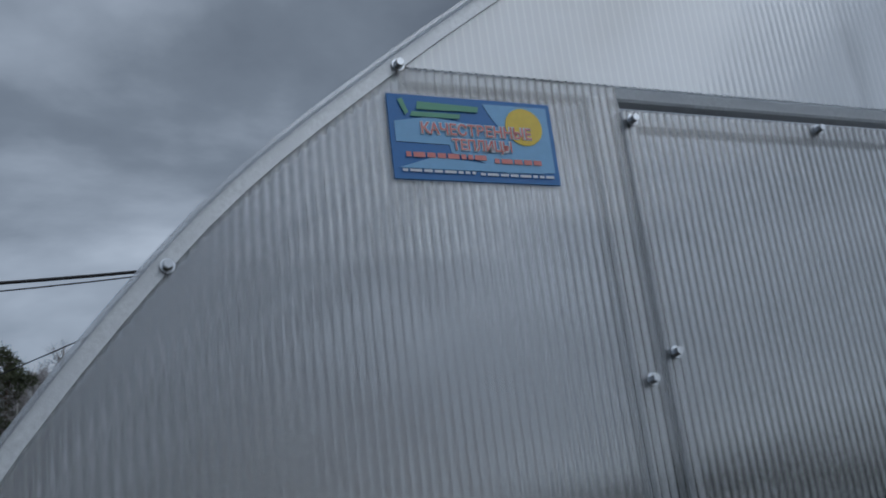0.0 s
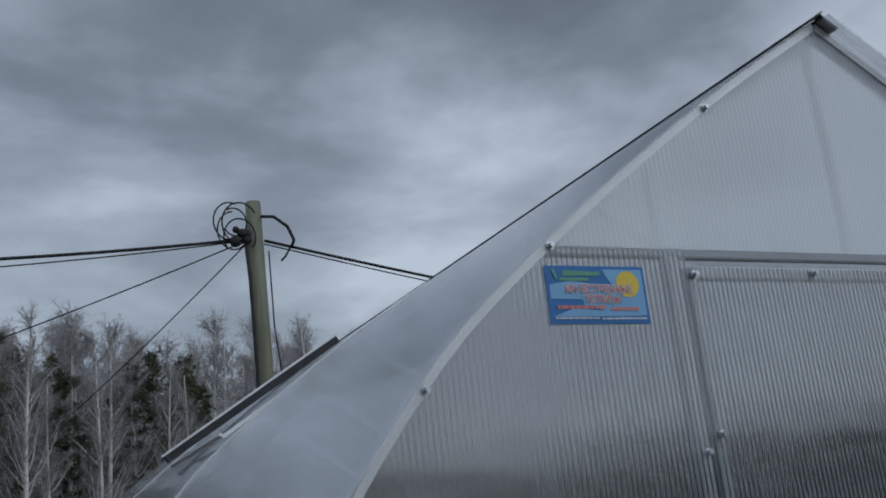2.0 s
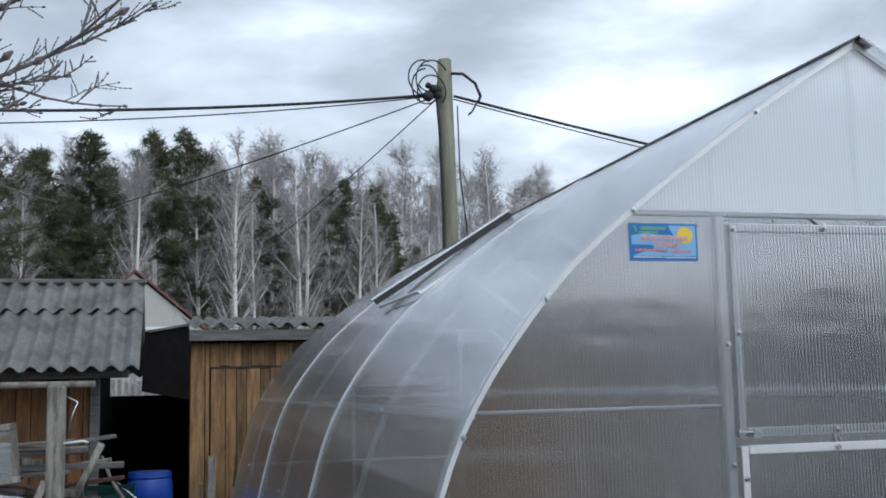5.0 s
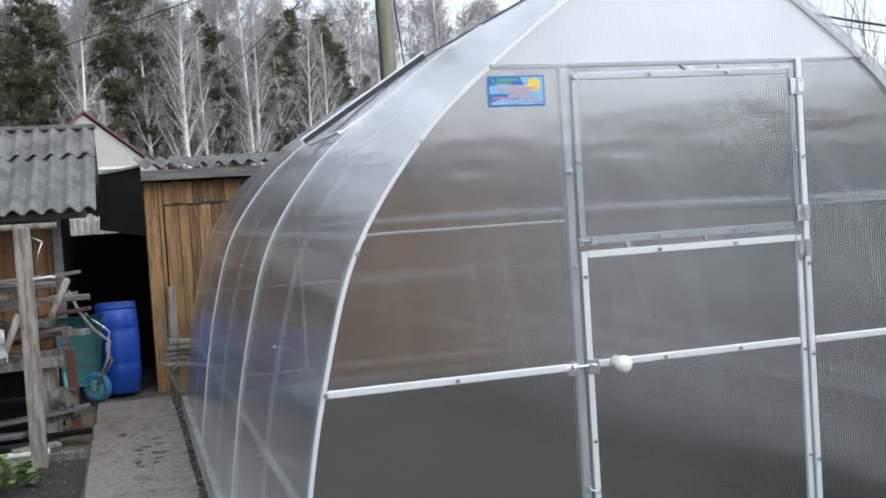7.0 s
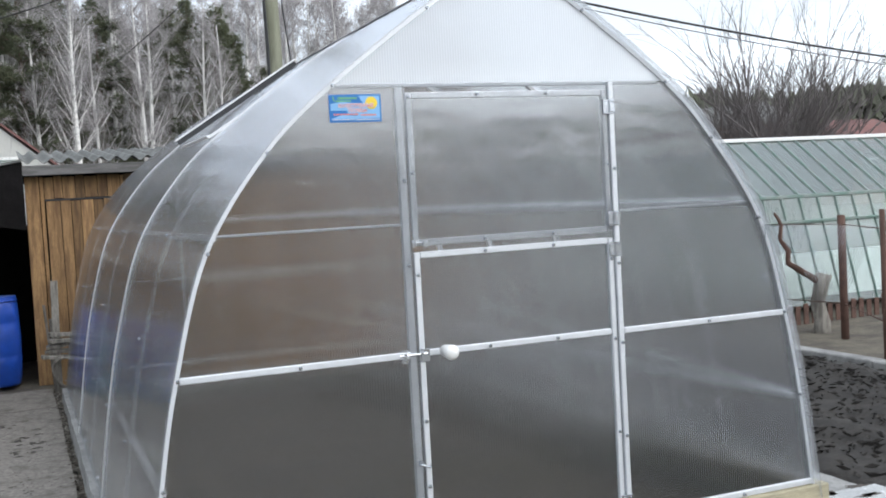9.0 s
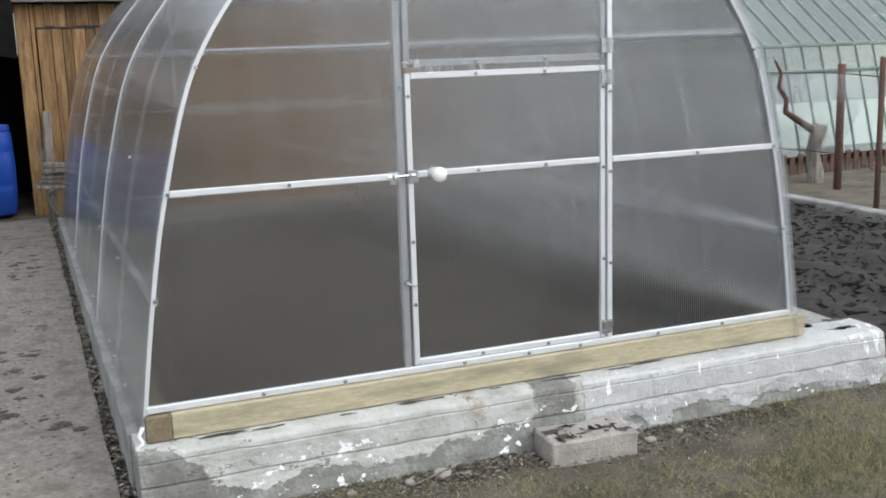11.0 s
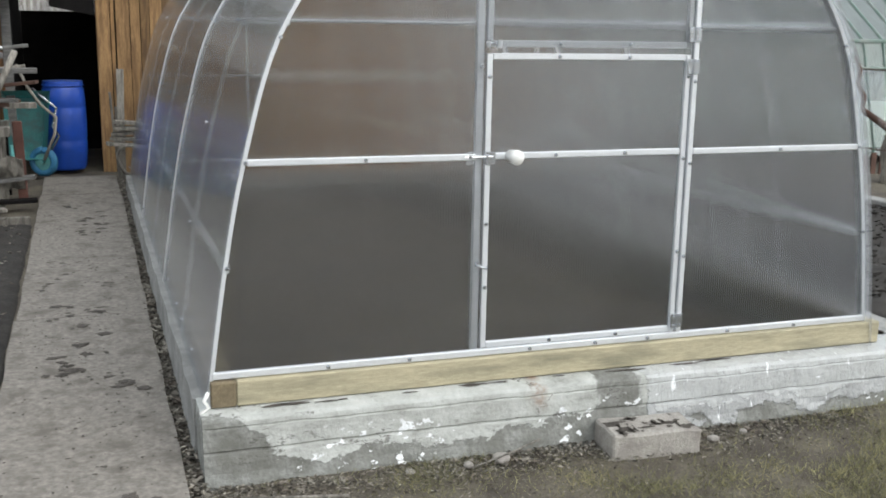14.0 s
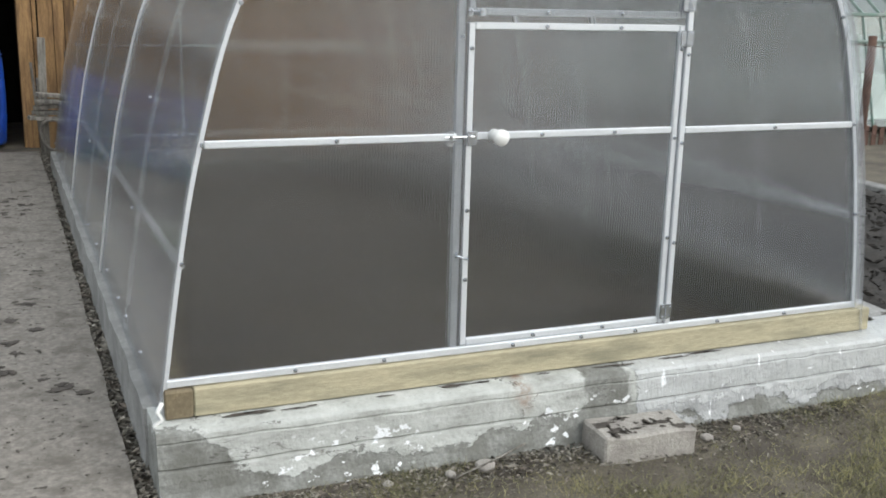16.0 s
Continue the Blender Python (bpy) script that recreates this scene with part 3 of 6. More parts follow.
def strip(name, P, d0, d1, y0, y1, mat, parent, label=""):
    """A curved strip that follows the profile P between two offsets and two depths."""
    A, B = offset_line(P, d0), offset_line(P, d1)
    V, F = [], []
    for a, b in zip(A, B):
        V += [(a.x, y0, a.y), (b.x, y0, b.y), (b.x, y1, b.y), (a.x, y1, a.y)]
    k = len(P)
    for i in range(k - 1):
        for j in range(4):
            a, b = 4 * i + j, 4 * i + (j + 1) % 4
            F.append((a, b, b + 4, a + 4))
    F += [(3, 2, 1, 0), tuple(4 * (k - 1) + j for j in range(4))]
    bm = bmesh.new()
    vs = [bm.verts.new(v) for v in V]
    for f in F:
        bm.faces.new([vs[i] for i in f])
    bmesh.ops.recalc_face_normals(bm, faces=bm.faces)
    return part(name, bm, mat, parent, label)


def panel(name, outline, y0, y1, mat, parent, label=""):
    """A flat upright sheet with the given x, z outline."""
    bm = bmesh.new()
    f = bm.faces.new([bm.verts.new((x, y0, z)) for x, z in outline])
    r = bmesh.ops.extrude_face_region(bm, geom=[f])
    for v in r["geom"]:
        if isinstance(v, bmesh.types.BMVert):
            v.co.y = y1
    bmesh.ops.triangulate(bm, faces=[f for f in bm.faces if len(f.verts) > 4])
    bmesh.ops.recalc_face_normals(bm, faces=bm.faces)
    return part(name, bm, mat, parent, label)


gh = thing("greenhouse", "drop-shaped greenhouse of clear twin-wall polycarbonate on a galvanised frame", "greenhouse")


def screw_mesh():
    bm = bmesh.new()
    bmesh.ops.create_cone(bm, cap_ends=True, segments=10, radius1=0.0078, radius2=0.0078, depth=0.003)
    bmesh.ops.create_cone(bm, cap_ends=True, segments=6, radius1=0.0056, radius2=0.005, depth=0.010, matrix=Matrix.Translation((0, 0, 0.005)))
    bm.transform(Matrix.Rotation(radians(90), 4, "X"))
    me = bpy.data.meshes.new("screw")
    bm.to_mesh(me)
    bm.free()
    me.materials.append(M_SCREW)
    return me


SCREW = screw_mesh()


def screw(x, z, y=-0.0155, parent=None, m=None):
    ob = new("screw", SCREW)
    ob.parent = parent or gh
    ob.matrix_basis = m or Matrix.Translation((x, y, z))
    return ob


Z0, ZT, ZB = 0.335, 2.205, 1.15
XL, XS, XP = 1.060, 1.0955, 1.990        # left post, door stile, right post


def wall_outline(z0, z1, xa=None, xb=None):
    """Outline of the end wall between two heights and, where given, two upright lines."""
    left = [(x_at(PL, z), z) for z in np.linspace(z0, z1, 14)] if xa is None else [(xa, z0), (xa, z1)]
    right = [(x_at(PR, z), z) for z in np.linspace(z0, z1, 14)] if xb is None else [(xb, z0), (xb, z1)]
    return left + right[::-1]


# end wall sheets
gable = [(p.x, p.y) for p in PL if p.y > ZT] + [(p.x, p.y) for p in reversed(PR) if p.y > ZT][1:]
gable = [(x_at(PL, ZT), ZT)] + gable + [(x_at(PR, ZT), ZT)]
panel("gable_sheet", gable, -0.0135, -0.0095, M_GABLE, gh, "clear gable sheet, made paler for the bright sky")
panel("side_sheet", wall_outline(Z0, ZT - 0.003, xb=XS - 0.012), -0.0135, -0.0095, M_FACADE, gh)
panel("side_sheet", wall_outline(Z0, ZT - 0.003, xa=XP - 0.002), -0.0135, -0.0095, M_FACADE, gh)
panel("back_sheet", wall_outline(Z0, 2.2), LONG - 0.03, LONG - 0.026, M_FACADE, gh)
panel("back_sheet", gable, LONG - 0.03, LONG - 0.026, M_FACADE, gh)

# curved roof sheets, joint strips and ribs
for P, sgn in ((PL, 1), (PR, -1)):
    cut = [-0.03 if sgn > 0 else -0.06, 2.02, 4.05, LONG]
    for y0, y1 in zip(cut, cut[1:]):
        strip("roof_sheet", P, sgn * 0.009, sgn * 0.013, y0 + (0.003 if y0 > 0 else 0), y1 - 0.003, M_ROOF, gh, "curved clear roof sheet")
    for y in (2.02, 4.05):
        strip("joint_strip", P, sgn * 0.0134, sgn * 0.0165, y - 0.02, y + 0.02, M_ALU, gh)
    for y in (0.008, 1.02, 2.02, 3.04, 4.05, 5.06, LONG - 0.012):
        strip("arch_rib", P, sgn * -0.008, sgn * 0.0085, y - (0.025 if y < 0.1 else 0.011), y + 0.012, M_STEEL if y < 0.1 else M_ALU, gh)
    for z in (0.745, 1.655):
        x = x_at(P, z)
        block("purlin", (x - 0.012 + sgn * 0.010, x + 0.012 + sgn * 0.010, 0.02, LONG - 0.02, z - 0.012, z + 0.012), M_GALV, gh, bevel=0.002)
    for y in (0.3, 0.75, 1.02, 1.5, 2.02, 2.5, 3.04, 3.6, 4.05, 4.7, 5.06, 5.7):
        m = Matrix.Translation((P[0].x - sgn * 0.022, y, 0.36)) @ Matrix.Rotation(radians(-90 * sgn), 4, "Z")
        screw(0, 0, m=m)
        if y in (1.02, 2.02, 3.04, 4.05, 5.06):
            for z in (0.745, 1.2, 1.655):
                screw(0, 0, m=Matrix.Translation((x_at(P, z) - sgn * 0.024, y, z)) @ Matrix.Rotation(radians(-80 * sgn), 4, "Z"))
# roof ridge: purlin and dark cap
block("ridge_beam", (1.528, 1.552, 0.0, LONG, 2.69, 2.712), M_STEEL, gh, bevel=0.002)
for sgn in (1, -1):
    bm = bmesh.new()
    box(bm, 0, 0.055, -0.04, LONG + 0.02, 0, 0.003)
    bm.transform(Matrix.Translation((1.54, 0, 2.743)) @ (Matrix.Rotation(radians(33), 4, "Y") if sgn > 0 else Matrix.Rotation(radians(180), 4, "Z") @ Matrix.Translation((0, -LONG + 0.03, 0)) @ Matrix.Rotation(radians(33), 4, "Y")))
    part("ridge_cap", bm, M_DARK, gh, "dark ridge cap")

# front frame tubes

def bar(x0, x1, z, h=0.02, y=0.003, name="rail", parent=None, mat=None):
    return block(name, (x0, x1, y - 0.011, y + 0.012, z - h / 2, z + h / 2), mat or M_STEEL, parent or gh, bevel=0.003)


def post(x, z0, z1, w=0.02, y=0.003, name="post", parent=None, mat=None):
    return block(name, (x - w / 2, x + w / 2, y - 0.011, y + 0.012, z0, z1), mat or M_STEEL, parent or gh, bevel=0.003)


bar(0.008, 2.992, Z0 + 0.013, 0.027, y=-0.012, name="bottom_rail")
post(XL, Z0 + 0.026, ZT - 0.012, 0.031, y=0.006)
post(XP + 0.013, Z0 + 0.028, ZT, 0.024, y=-0.012)
bar(x_at(PL, ZT) + 0.02, x_at(PR, ZT) - 0.02, ZT, 0.02, name="header_rail", y=0.017)
bar(x_at(PL, ZB) + 0.012, XL - 0.016, ZB, 0.025, y=-0.012)
bar(XP + 0.027, x_at(PR, ZB) - 0.012, ZB, 0.025, y=-0.012)
bar(x_at(PL, 1.66) + 0.012, XL - 0.013, 1.66, 0.010, y=0.022, name="thin_rail")
bar(XP + 0.026, x_at(PR, 1.66) - 0.012, 1.66, 0.014, y=0.012, name="thin_rail")
post(1.54, ZT + 0.012, 2.69, 0.014, y=0.022, name="king_post")
for x in (XL, XP + 0.013):
    post(x, ZT + 0.012, x_at([Vector((p.y, p.x)) for p in PL], x) - 0.03 if x < 1.5 else 2.40, 0.014, y=0.026, name="stub_post")
# back wall frame
for z in (0.36, 1.14, 1.66, 2.2):
    bar(x_at(PL, z) + 0.02, x_at(PR, z) - 0.02, z, 0.022, y=LONG - 0.045, name="back_rail")
for x in (XL, XP):
    post(x, 0.37, 2.2, 0.024, y=LONG - 0.062, name="back_post")

# door with its upper vent
ZD0, ZD1, ZV1 = 0.365, 1.548, 2.172
door = block("door", (XS - 0.0125, XS + 0.0125, -0.012, 0.010, ZD0, ZD1), M_STEEL, gh, "clear door with galvanised frame", bevel=0.003)
vent = block("vent_window", (XS - 0.0125, XS + 0.0125, -0.012, 0.010, 1.575, ZV1), M_STEEL, gh, "upper vent window of the door", bevel=0.003)
for owner, z0, z1, bars in ((door, ZD0, ZD1, (ZD0 + 0.011, ZB, ZD1 - 0.011)), (vent, 1.575, ZV1, (1.586, ZV1 - 0.011))):
    block("stile", (XP - 0.027, XP - 0.003, -0.012, 0.010, z0, z1), M_STEEL, owner, bevel=0.003)
    for z in bars:
        block("crossbar", (XS + 0.014, XP - 0.029, -0.011, 0.010, z - 0.0125, z + 0.0125), M_STEEL, owner, bevel=0.003)
    panel("sheet", [(XS - 0.010, z0 + 0.003), (XS - 0.010, z1 - 0.003), (XP - 0.006, z1 - 0.003), (XP - 0.006, z0 + 0.003)], *((0.0, 0.004) if owner is door else (-0.0172, -0.0132)), M_FACADE, owner)
    for z in bars:
        for x in (1.39, 1.70):
            screw(x, z, -0.014 if owner is door else -0.019, owner)
for z in (0.62, 0.88, 1.46):
    screw(XS, z, -0.014, door)
for z in (1.86, 2.155):
    screw(XS, z, -0.019, vent)
for z in (0.72, 1.12, 1.46, 1.86):
    screw(XP - 0.014, z, -0.014 if z < 1.5 else -0.019, door)
    screw(XP + 0.013, z - 0.02, -0.025)
for z in (0.72, 1.5, 1.83):
    screw(XL, z, -0.0155)
for x in (0.45, 0.78, 1.3, 1.6, 1.85, 2.25, 2.6):
    screw(x, Z0 + 0.013, -0.025)
for x in (0.6, 2.45):
    screw(x, ZB, -0.025)
for p in LEFT[2:]:
    if p[1] < 2.6:
        screw(p[0] + 0.006, p[1], -0.019)
        q = RIGHT[LEFT.index(p)]
        screw(q[0] - 0.006, q[1], -0.019)
for x, z in ((0.92, 2.23), (1.14, 2.235), (1.33, 2.225), (1.88, 2.235)):
    screw(x, z, 0.0)


def hinge(x, z, parent, label="zinc hinge"):
    bm = bmesh.new()
    box(bm, x - 0.028, x - 0.004, -0.027, -0.0225, z - 0.03, z + 0.03, 0.001)
    box(bm, x + 0.004, x + 0.028, -0.027, -0.0225, z - 0.03, z + 0.03, 0.001)
    bmesh.ops.create_cone(bm, cap_ends=True, segments=8, radius1=0.005, radius2=0.005, depth=0.062, matrix=Matrix.Translation((x, -0.028, z)))
    for dx in (-0.016, 0.016):
        for dz in (-0.02, 0.02):
            bmesh.ops.create_icosphere(bm, subdivisions=1, radius=0.0045, matrix=Matrix.Translation((x + dx, -0.028, z + dz)))
    return part("hinge", bm, M_SCREW, parent, label)


for z, o in ((2.10, vent), (1.63, vent), (1.50, door), (0.415, door)):
    hinge(XP - 0.0, z, o)


def latch(x, z, parent, k=1.0):
    bm = bmesh.new()
    box(bm, x - 0.05, x - 0.02, -0.020, -0.0138, z - 0.026, z + 0.026, 0.001)
    box(bm, x + 0.03, x + 0.07, -0.022, -0.0175, z - 0.026, z + 0.026, 0.001)
    bmesh.ops.create_cone(bm, cap_ends=True, segments=8, radius1=0.005, radius2=0.005, depth=0.115, matrix=Matrix.Translation((x, -0.021, z + 0.006)) @ Matrix.Rotation(radians(90), 4, "Y"))
    bmesh.ops.create_cone(bm, cap_ends=True, segments=8, radius1=0.004, radius2=0.004, depth=0.03, matrix=Matrix.Translation((x + 0.02, -0.027, z - 0.008)))
    for dx in (-0.035, 0.035):
        box(bm, x + dx - 0.006, x + dx + 0.006, -0.028, -0.014, z - 0.003, z + 0.015, 0.002)
    bm.transform(Matrix.Translation((x, 0, z)) @ Matrix.Diagonal((k, 1, k, 1)) @ Matrix.Translation((-x, 0, -z)))
    return part("latch", bm, M_SCREW, parent, "zinc bolt latch")


latch(1.055, ZB - 0.006, door)
latch(1.105, 1.584, vent, 0.55)
tube("hook", [(1.052, -0.018, 0.712), (1.062, -0.03, 0.715), (1.082, -0.03, 0.705), (1.098, -0.026, 0.70), (1.104, -0.016, 0.706)], 0.0035, M_SCREW, door, "small zinc hook")


def knob(x, z, parent):
    bm = bmesh.new()
    bmesh.ops.create_uvsphere(bm, u_segments=20, v_segments=12, radius=0.031, matrix=Matrix.Translation((x, -0.066, z)) @ Matrix.Diagonal((1, 0.8, 1, 1)))
    k = part("handle", bm, M_WHITE, parent, "round white plastic knob", smooth=True)
    bm = bmesh.new()
    bmesh.ops.create_cone(bm, cap_ends=True, segments=16, radius1=0.026, radius2=0.012, depth=0.05, matrix=Matrix.Translation((x - 0.002, -0.036, z)) @ Matrix.Rotation(radians(90), 4, "X"))
    part("collar", bm, M_WHITE, k, "", smooth=True)


knob(1.197, ZB, door)

# hook hanging from the arch
hx = 2.765
hook = tube("wire_hook", [(hx, -0.02, 1.55), (hx + 0.012, -0.022, 1.535), (hx + 0.01, -0.022, 1.42), (hx + 0.004, -0.022, 1.33)], 0.0022, M_SCREW, gh, "thin hanging wire hook")
tube("ring", [(hx + 0.004 + 0.012 * math.sin(a), -0.022, 1.312 + 0.014 * math.cos(a)) for a in np.linspace(0, 6.0, 12)], 0.0025, M_SCREW, hook)

# roof vent flap, flat, hinged by the ridge and raised at its lower edge
VA, VB = Vector((0.665, 2.178)), Vector((1.46, 2.685))
vdir = (VB - VA).normalized()
vlen = (VB - VA).length
vm = Matrix.Translation((VA.x, 2.05, VA.y)) @ Matrix.Rotation(-math.atan2(vdir.y, vdir.x), 4, "Y")
flap = block("roof_vent", (0, vlen, 0.926, 0.95, 0.004, 0.036), M_DARK, gh, "roof vent with a dark raised edge bar", bevel=0.002, at=vm)
block("frame_bar", (0, vlen, 0.0, 0.016, -0.03, -0.016), M_ALU, flap, bevel=0.002, at=vm)
for u in (0, vlen - 0.016):
    block("frame_bar", (u, u + 0.016, 0.017, 0.925, -0.024, -0.008), M_ALU, flap, bevel=0.002, at=vm)
block("edge_trim", (-0.01, vlen + 0.01, 0.924, 0.96, 0.037, 0.047), M_ALU, flap, bevel=0.002, at=vm)

# ---- banner ----
BX, BZ = 0.774, 2.0625
banner = thing("banner", "small blue advertising sign with a yellow sun on the front wall", "sign", at=pose(BX, -0.0165, BZ, 90, 0, 0))
BW, BH = 0.207, 0.105
block("board", (0, BW, 0, BH, -0.001, 0.0015), M_SIGNBLUE, banner, bevel=0.0004)


def flat_shape(name, pts, z, mat, label=""):
    bm = bmesh.new()
    f = bm.faces.new([bm.verts.new((x, y, z)) for x, y in pts])
    r = bmesh.ops.extrude_face_region(bm, geom=[f])
    for v in r["geom"]:
        if isinstance(v, bmesh.types.BMVert):
            v.co.z += 0.0004
    bmesh.ops.recalc_face_normals(bm, faces=bm.faces)
    return part(name, bm, mat, banner, label)


flat_shape("sky_panel", [(0.006, 0.070), (0.05, 0.078), (0.105, 0.071), (0.135, 0.071), (0.125, 0.085), (0.118, 0.099), (0.201, 0.099), (0.201, 0.015), (0.14, 0.012), (0.10, 0.028), (0.072, 0.034), (0.07, 0.044), (0.006, 0.045)], 0.002, M_SIGNSKY)
flat_shape("wave", [(0.006, 0.013), (0.05, 0.028), (0.10, 0.024), (0.19, 0.013)], 0.0025, M_SIGNSKY)
flat_shape("sun", [(0.168 + 0.024 * math.cos(a), 0.072 + 0.024 * math.sin(a)) for a in np.linspace(0, 2 * math.pi, 25)[:-1]], 0.003, M_SIGNSUN)
flat_shape("logo_bar", [(0.034, 0.086), (0.036, 0.096), (0.112, 0.094), (0.110, 0.087)], 0.003, M_SIGNGREEN)
flat_shape("logo_bar", [(0.026, 0.077), (0.028, 0.083), (0.088, 0.083), (0.086, 0.077)], 0.003, M_SIGNGREEN)
flat_shape("logo_leaf", [(0.012, 0.097), (0.018, 0.099), (0.024, 0.082), (0.020, 0.078)], 0.003, M_SIGNGREEN)


def lettering(text, x, y, size, z, mat, bold=0.0):
    cu = bpy.data.curves.new("lettering", "FONT")
    cu.body, cu.size, cu.offset, cu.extrude = text, size, bold, 0.0002
    tmp = new("lettering_source", cu)
    bpy.context.view_layer.update()
    me = bpy.data.meshes.new_from_object(tmp.evaluated_get(bpy.context.evaluated_depsgraph_get()))
    bpy.data.objects.remove(tmp)
    me.materials.clear()
    me.materials.append(mat)
    w = max(v.co.x for v in me.vertices)
    ob = new("lettering", me)
    ob.parent = banner
    ob.location = (x, y, z)
    return ob, w


for body, x0, x1, y, size in (("КАЧЕСТВЕННЫЕ", 0.036, 0.176, 0.056, 0.019), ("ТЕПЛИЦЫ", 0.073, 0.148, 0.038, 0.018)):
    for z, mat, b in ((0.0036, M_SIGNPALE, 0.0012), (0.0042, M_SIGNRED, 0.0002)):
        ob, w = lettering(body, x0, y, size, z, mat, b)
        ob.scale.x = (x1 - x0) / w
for x, w, y, h, mat in ((0.016, 0.10, 0.0265, 0.006, M_SIGNRED), (0.124, 0.06, 0.0235, 0.006, M_SIGNRED), (0.010, 0.088, 0.0085, 0.0032, M_SIGNPALE), (0.104, 0.094, 0.0075, 0.0032, M_SIGNPALE)):
    k = 0
    while k < w:
        step = 0.006 + 0.004 * ((int(k * 1000) * 7) % 3)
        flat_shape("text_bar", [(x + k, y), (x + k, y + h), (min(x + k + step, x + w), y + h), (min(x + k + step, x + w), y)], 0.0032, mat)
        k += step + 0.0025

# ---- timber sill and foundation ----
sill = thing("timber_sill", "fresh yellowish pine beam under the front wall", "beam")
block("beam", (0.094, 3.07, -0.045, 0.06, 0.231, 0.332), M_BEAM, sill, bevel=0.005)
sill2 = thing("timber_sill", "dark end of a side beam at the corner", "beam")
block("beam", (-0.002, 0.092, -0.048, 6.1, 0.231, 0.330), M_ENDGRAIN, sill2, bevel=0.005)
sill3 = thing("timber_sill", "grey beam under the far side wall", "beam")
block("beam", (2.93, 3.03, 0.065, 6.1, 0.205, 0.330), M_GREYWOOD, sill3, bevel=0.005)

found = thing("foundation", "whitewashed rough concrete strip foundation", "foundation", kind="structure")


def rough_box(name, x0, x1, y0, y1, z0, z1, mat, amp, label="", cuts=26, seed=0.0):
    bm = bmesh.new()
    box(bm, x0, x1, y0, y1, z0, z1)
    n = max(2, min(cuts, int(max(x1 - x0, y1 - y0) / 0.06)))
    es = [e for e in bm.edges if abs(e.verts[0].co.x - e.verts[1].co.x) > 0.3 or abs(e.verts[0].co.y - e.verts[1].co.y) > 0.3]
    bmesh.ops.subdivide_edges(bm, edges=es, cuts=n, use_grid_fill=True)
    ez = [e for e in bm.edges if abs(e.verts[0].co.z - e.verts[1].co.z) > 0.05]
    bmesh.ops.subdivide_edges(bm, edges=ez, cuts=3, use_grid_fill=True)
    for v in bm.verts:
        p = v.co * 6 + Vector((seed, 0, 0))
        v.co += Vector((noise.noise(p), noise.noise(p + Vector((9, 0, 0))), noise.noise(p + Vector((0, 9, 0))))) * amp
    return part(name, bm, mat, found, label, smooth=False)


def front_wall():
    """Uneven front of the foundation: an upper band, a shallow groove and a swelling footing."""
    rows = [(0.228, 0.10), (0.228, -0.04), (0.222, -0.085), (0.214, -0.118), (0.203, -0.127), (0.186, -0.131), (0.181, -0.127), (0.176, -0.134), (0.14, -0.137), (0.098, -0.140), (0.091, -0.131), (0.084, -0.143), (0.05, -0.15), (0.015, -0.158), (-0.02, -0.17), (-0.06, -0.185), (-0.3, -0.19), (-0.3, 0.10)]
    nx = 220
    V, F = [], []
    for z, y in rows:
        for i in range(nx + 1):
            f = i / nx
            x = -0.045 + 3.53 * f
            q = Vector((x * 4, y * 9, z * 9))
            w = noise.noise(q) + 0.6 * noise.noise(q * 3.1)
            low = max(0.0, 0.09 - z) * 6 if z > -0.2 else 1
            dy = w * (0.005 + 0.014 * min(1, low)) - 0.02 * min(1, low) * max(0, noise.noise(Vector((x * 1.3, 0, 5))))
            V.append((x, y + (dy if y < 0 else 0), z + ((0.005 if z < 0.2 else 0.002) * noise.noise(q * 2 + Vector((3, 0, 0))) if -0.2 < z else 0)))
    w = nx + 1
    F = [(r * w + i, r * w + i + 1, (r + 1) * w + i + 1, (r + 1) * w + i) for r in range(len(rows) - 1) for i in range(nx)]
    F += [tuple(r * w for r in range(len(rows))), tuple(r * w + nx for r in reversed(range(len(rows))))]
    bm = bmesh.new()
    vs = [bm.verts.new(v) for v in V]
    for f in F:
        bm.faces.new([vs[i] for i in f])
    bmesh.ops.recalc_face_normals(bm, faces=bm.faces)
    part("front_strip", bm, M_FOUND, found, "flaking whitewashed front of the foundation")


front_wall()
rough_box("side_strip", -0.055, 0.09, 0.102, 6.2, -0.3, 0.222, M_CONCRETE, 0.010, "", 60, 2)
rough_box("side_strip", 3.02, 3.50, 0.102, 6.2, -0.3, 0.19, M_CONCRETE, 0.012, "", 60, 7)
rough_box("back_strip", 0.092, 3.018, 6.05, 6.2, -0.3, 0.205, M_CONCRETE, 0.01, "", 40, 9)

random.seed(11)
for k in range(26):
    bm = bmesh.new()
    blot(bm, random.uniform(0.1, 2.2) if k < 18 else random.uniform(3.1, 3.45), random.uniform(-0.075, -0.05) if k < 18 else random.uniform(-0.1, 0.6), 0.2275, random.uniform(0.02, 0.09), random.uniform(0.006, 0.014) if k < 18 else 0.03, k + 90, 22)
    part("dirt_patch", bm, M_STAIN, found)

# step block
bm = bmesh.new()
box(bm, 0, 0.385, 0, 0.20, 0, 0.19, 0.008)
es = [e for e in bm.edges if e.calc_length() > 0.1]
bmesh.ops.subdivide_edges(bm, edges=es, cuts=6, use_grid_fill=True)
for v in bm.verts:
    v.co += 0.006 * Vector((noise.noise(v.co * 14), noise.noise(v.co * 14 + Vector((5, 0, 0))), noise.noise(v.co * 14 + Vector((0, 5, 0)))))
stepb = finish("step_block", bm, M_BLOCK)
stepb.matrix_basis = pose(1.53, -0.36, -0.125, 0, 0, -4)
tagged(stepb, "grey concrete block set as a doorstep, dirty on top", "step")
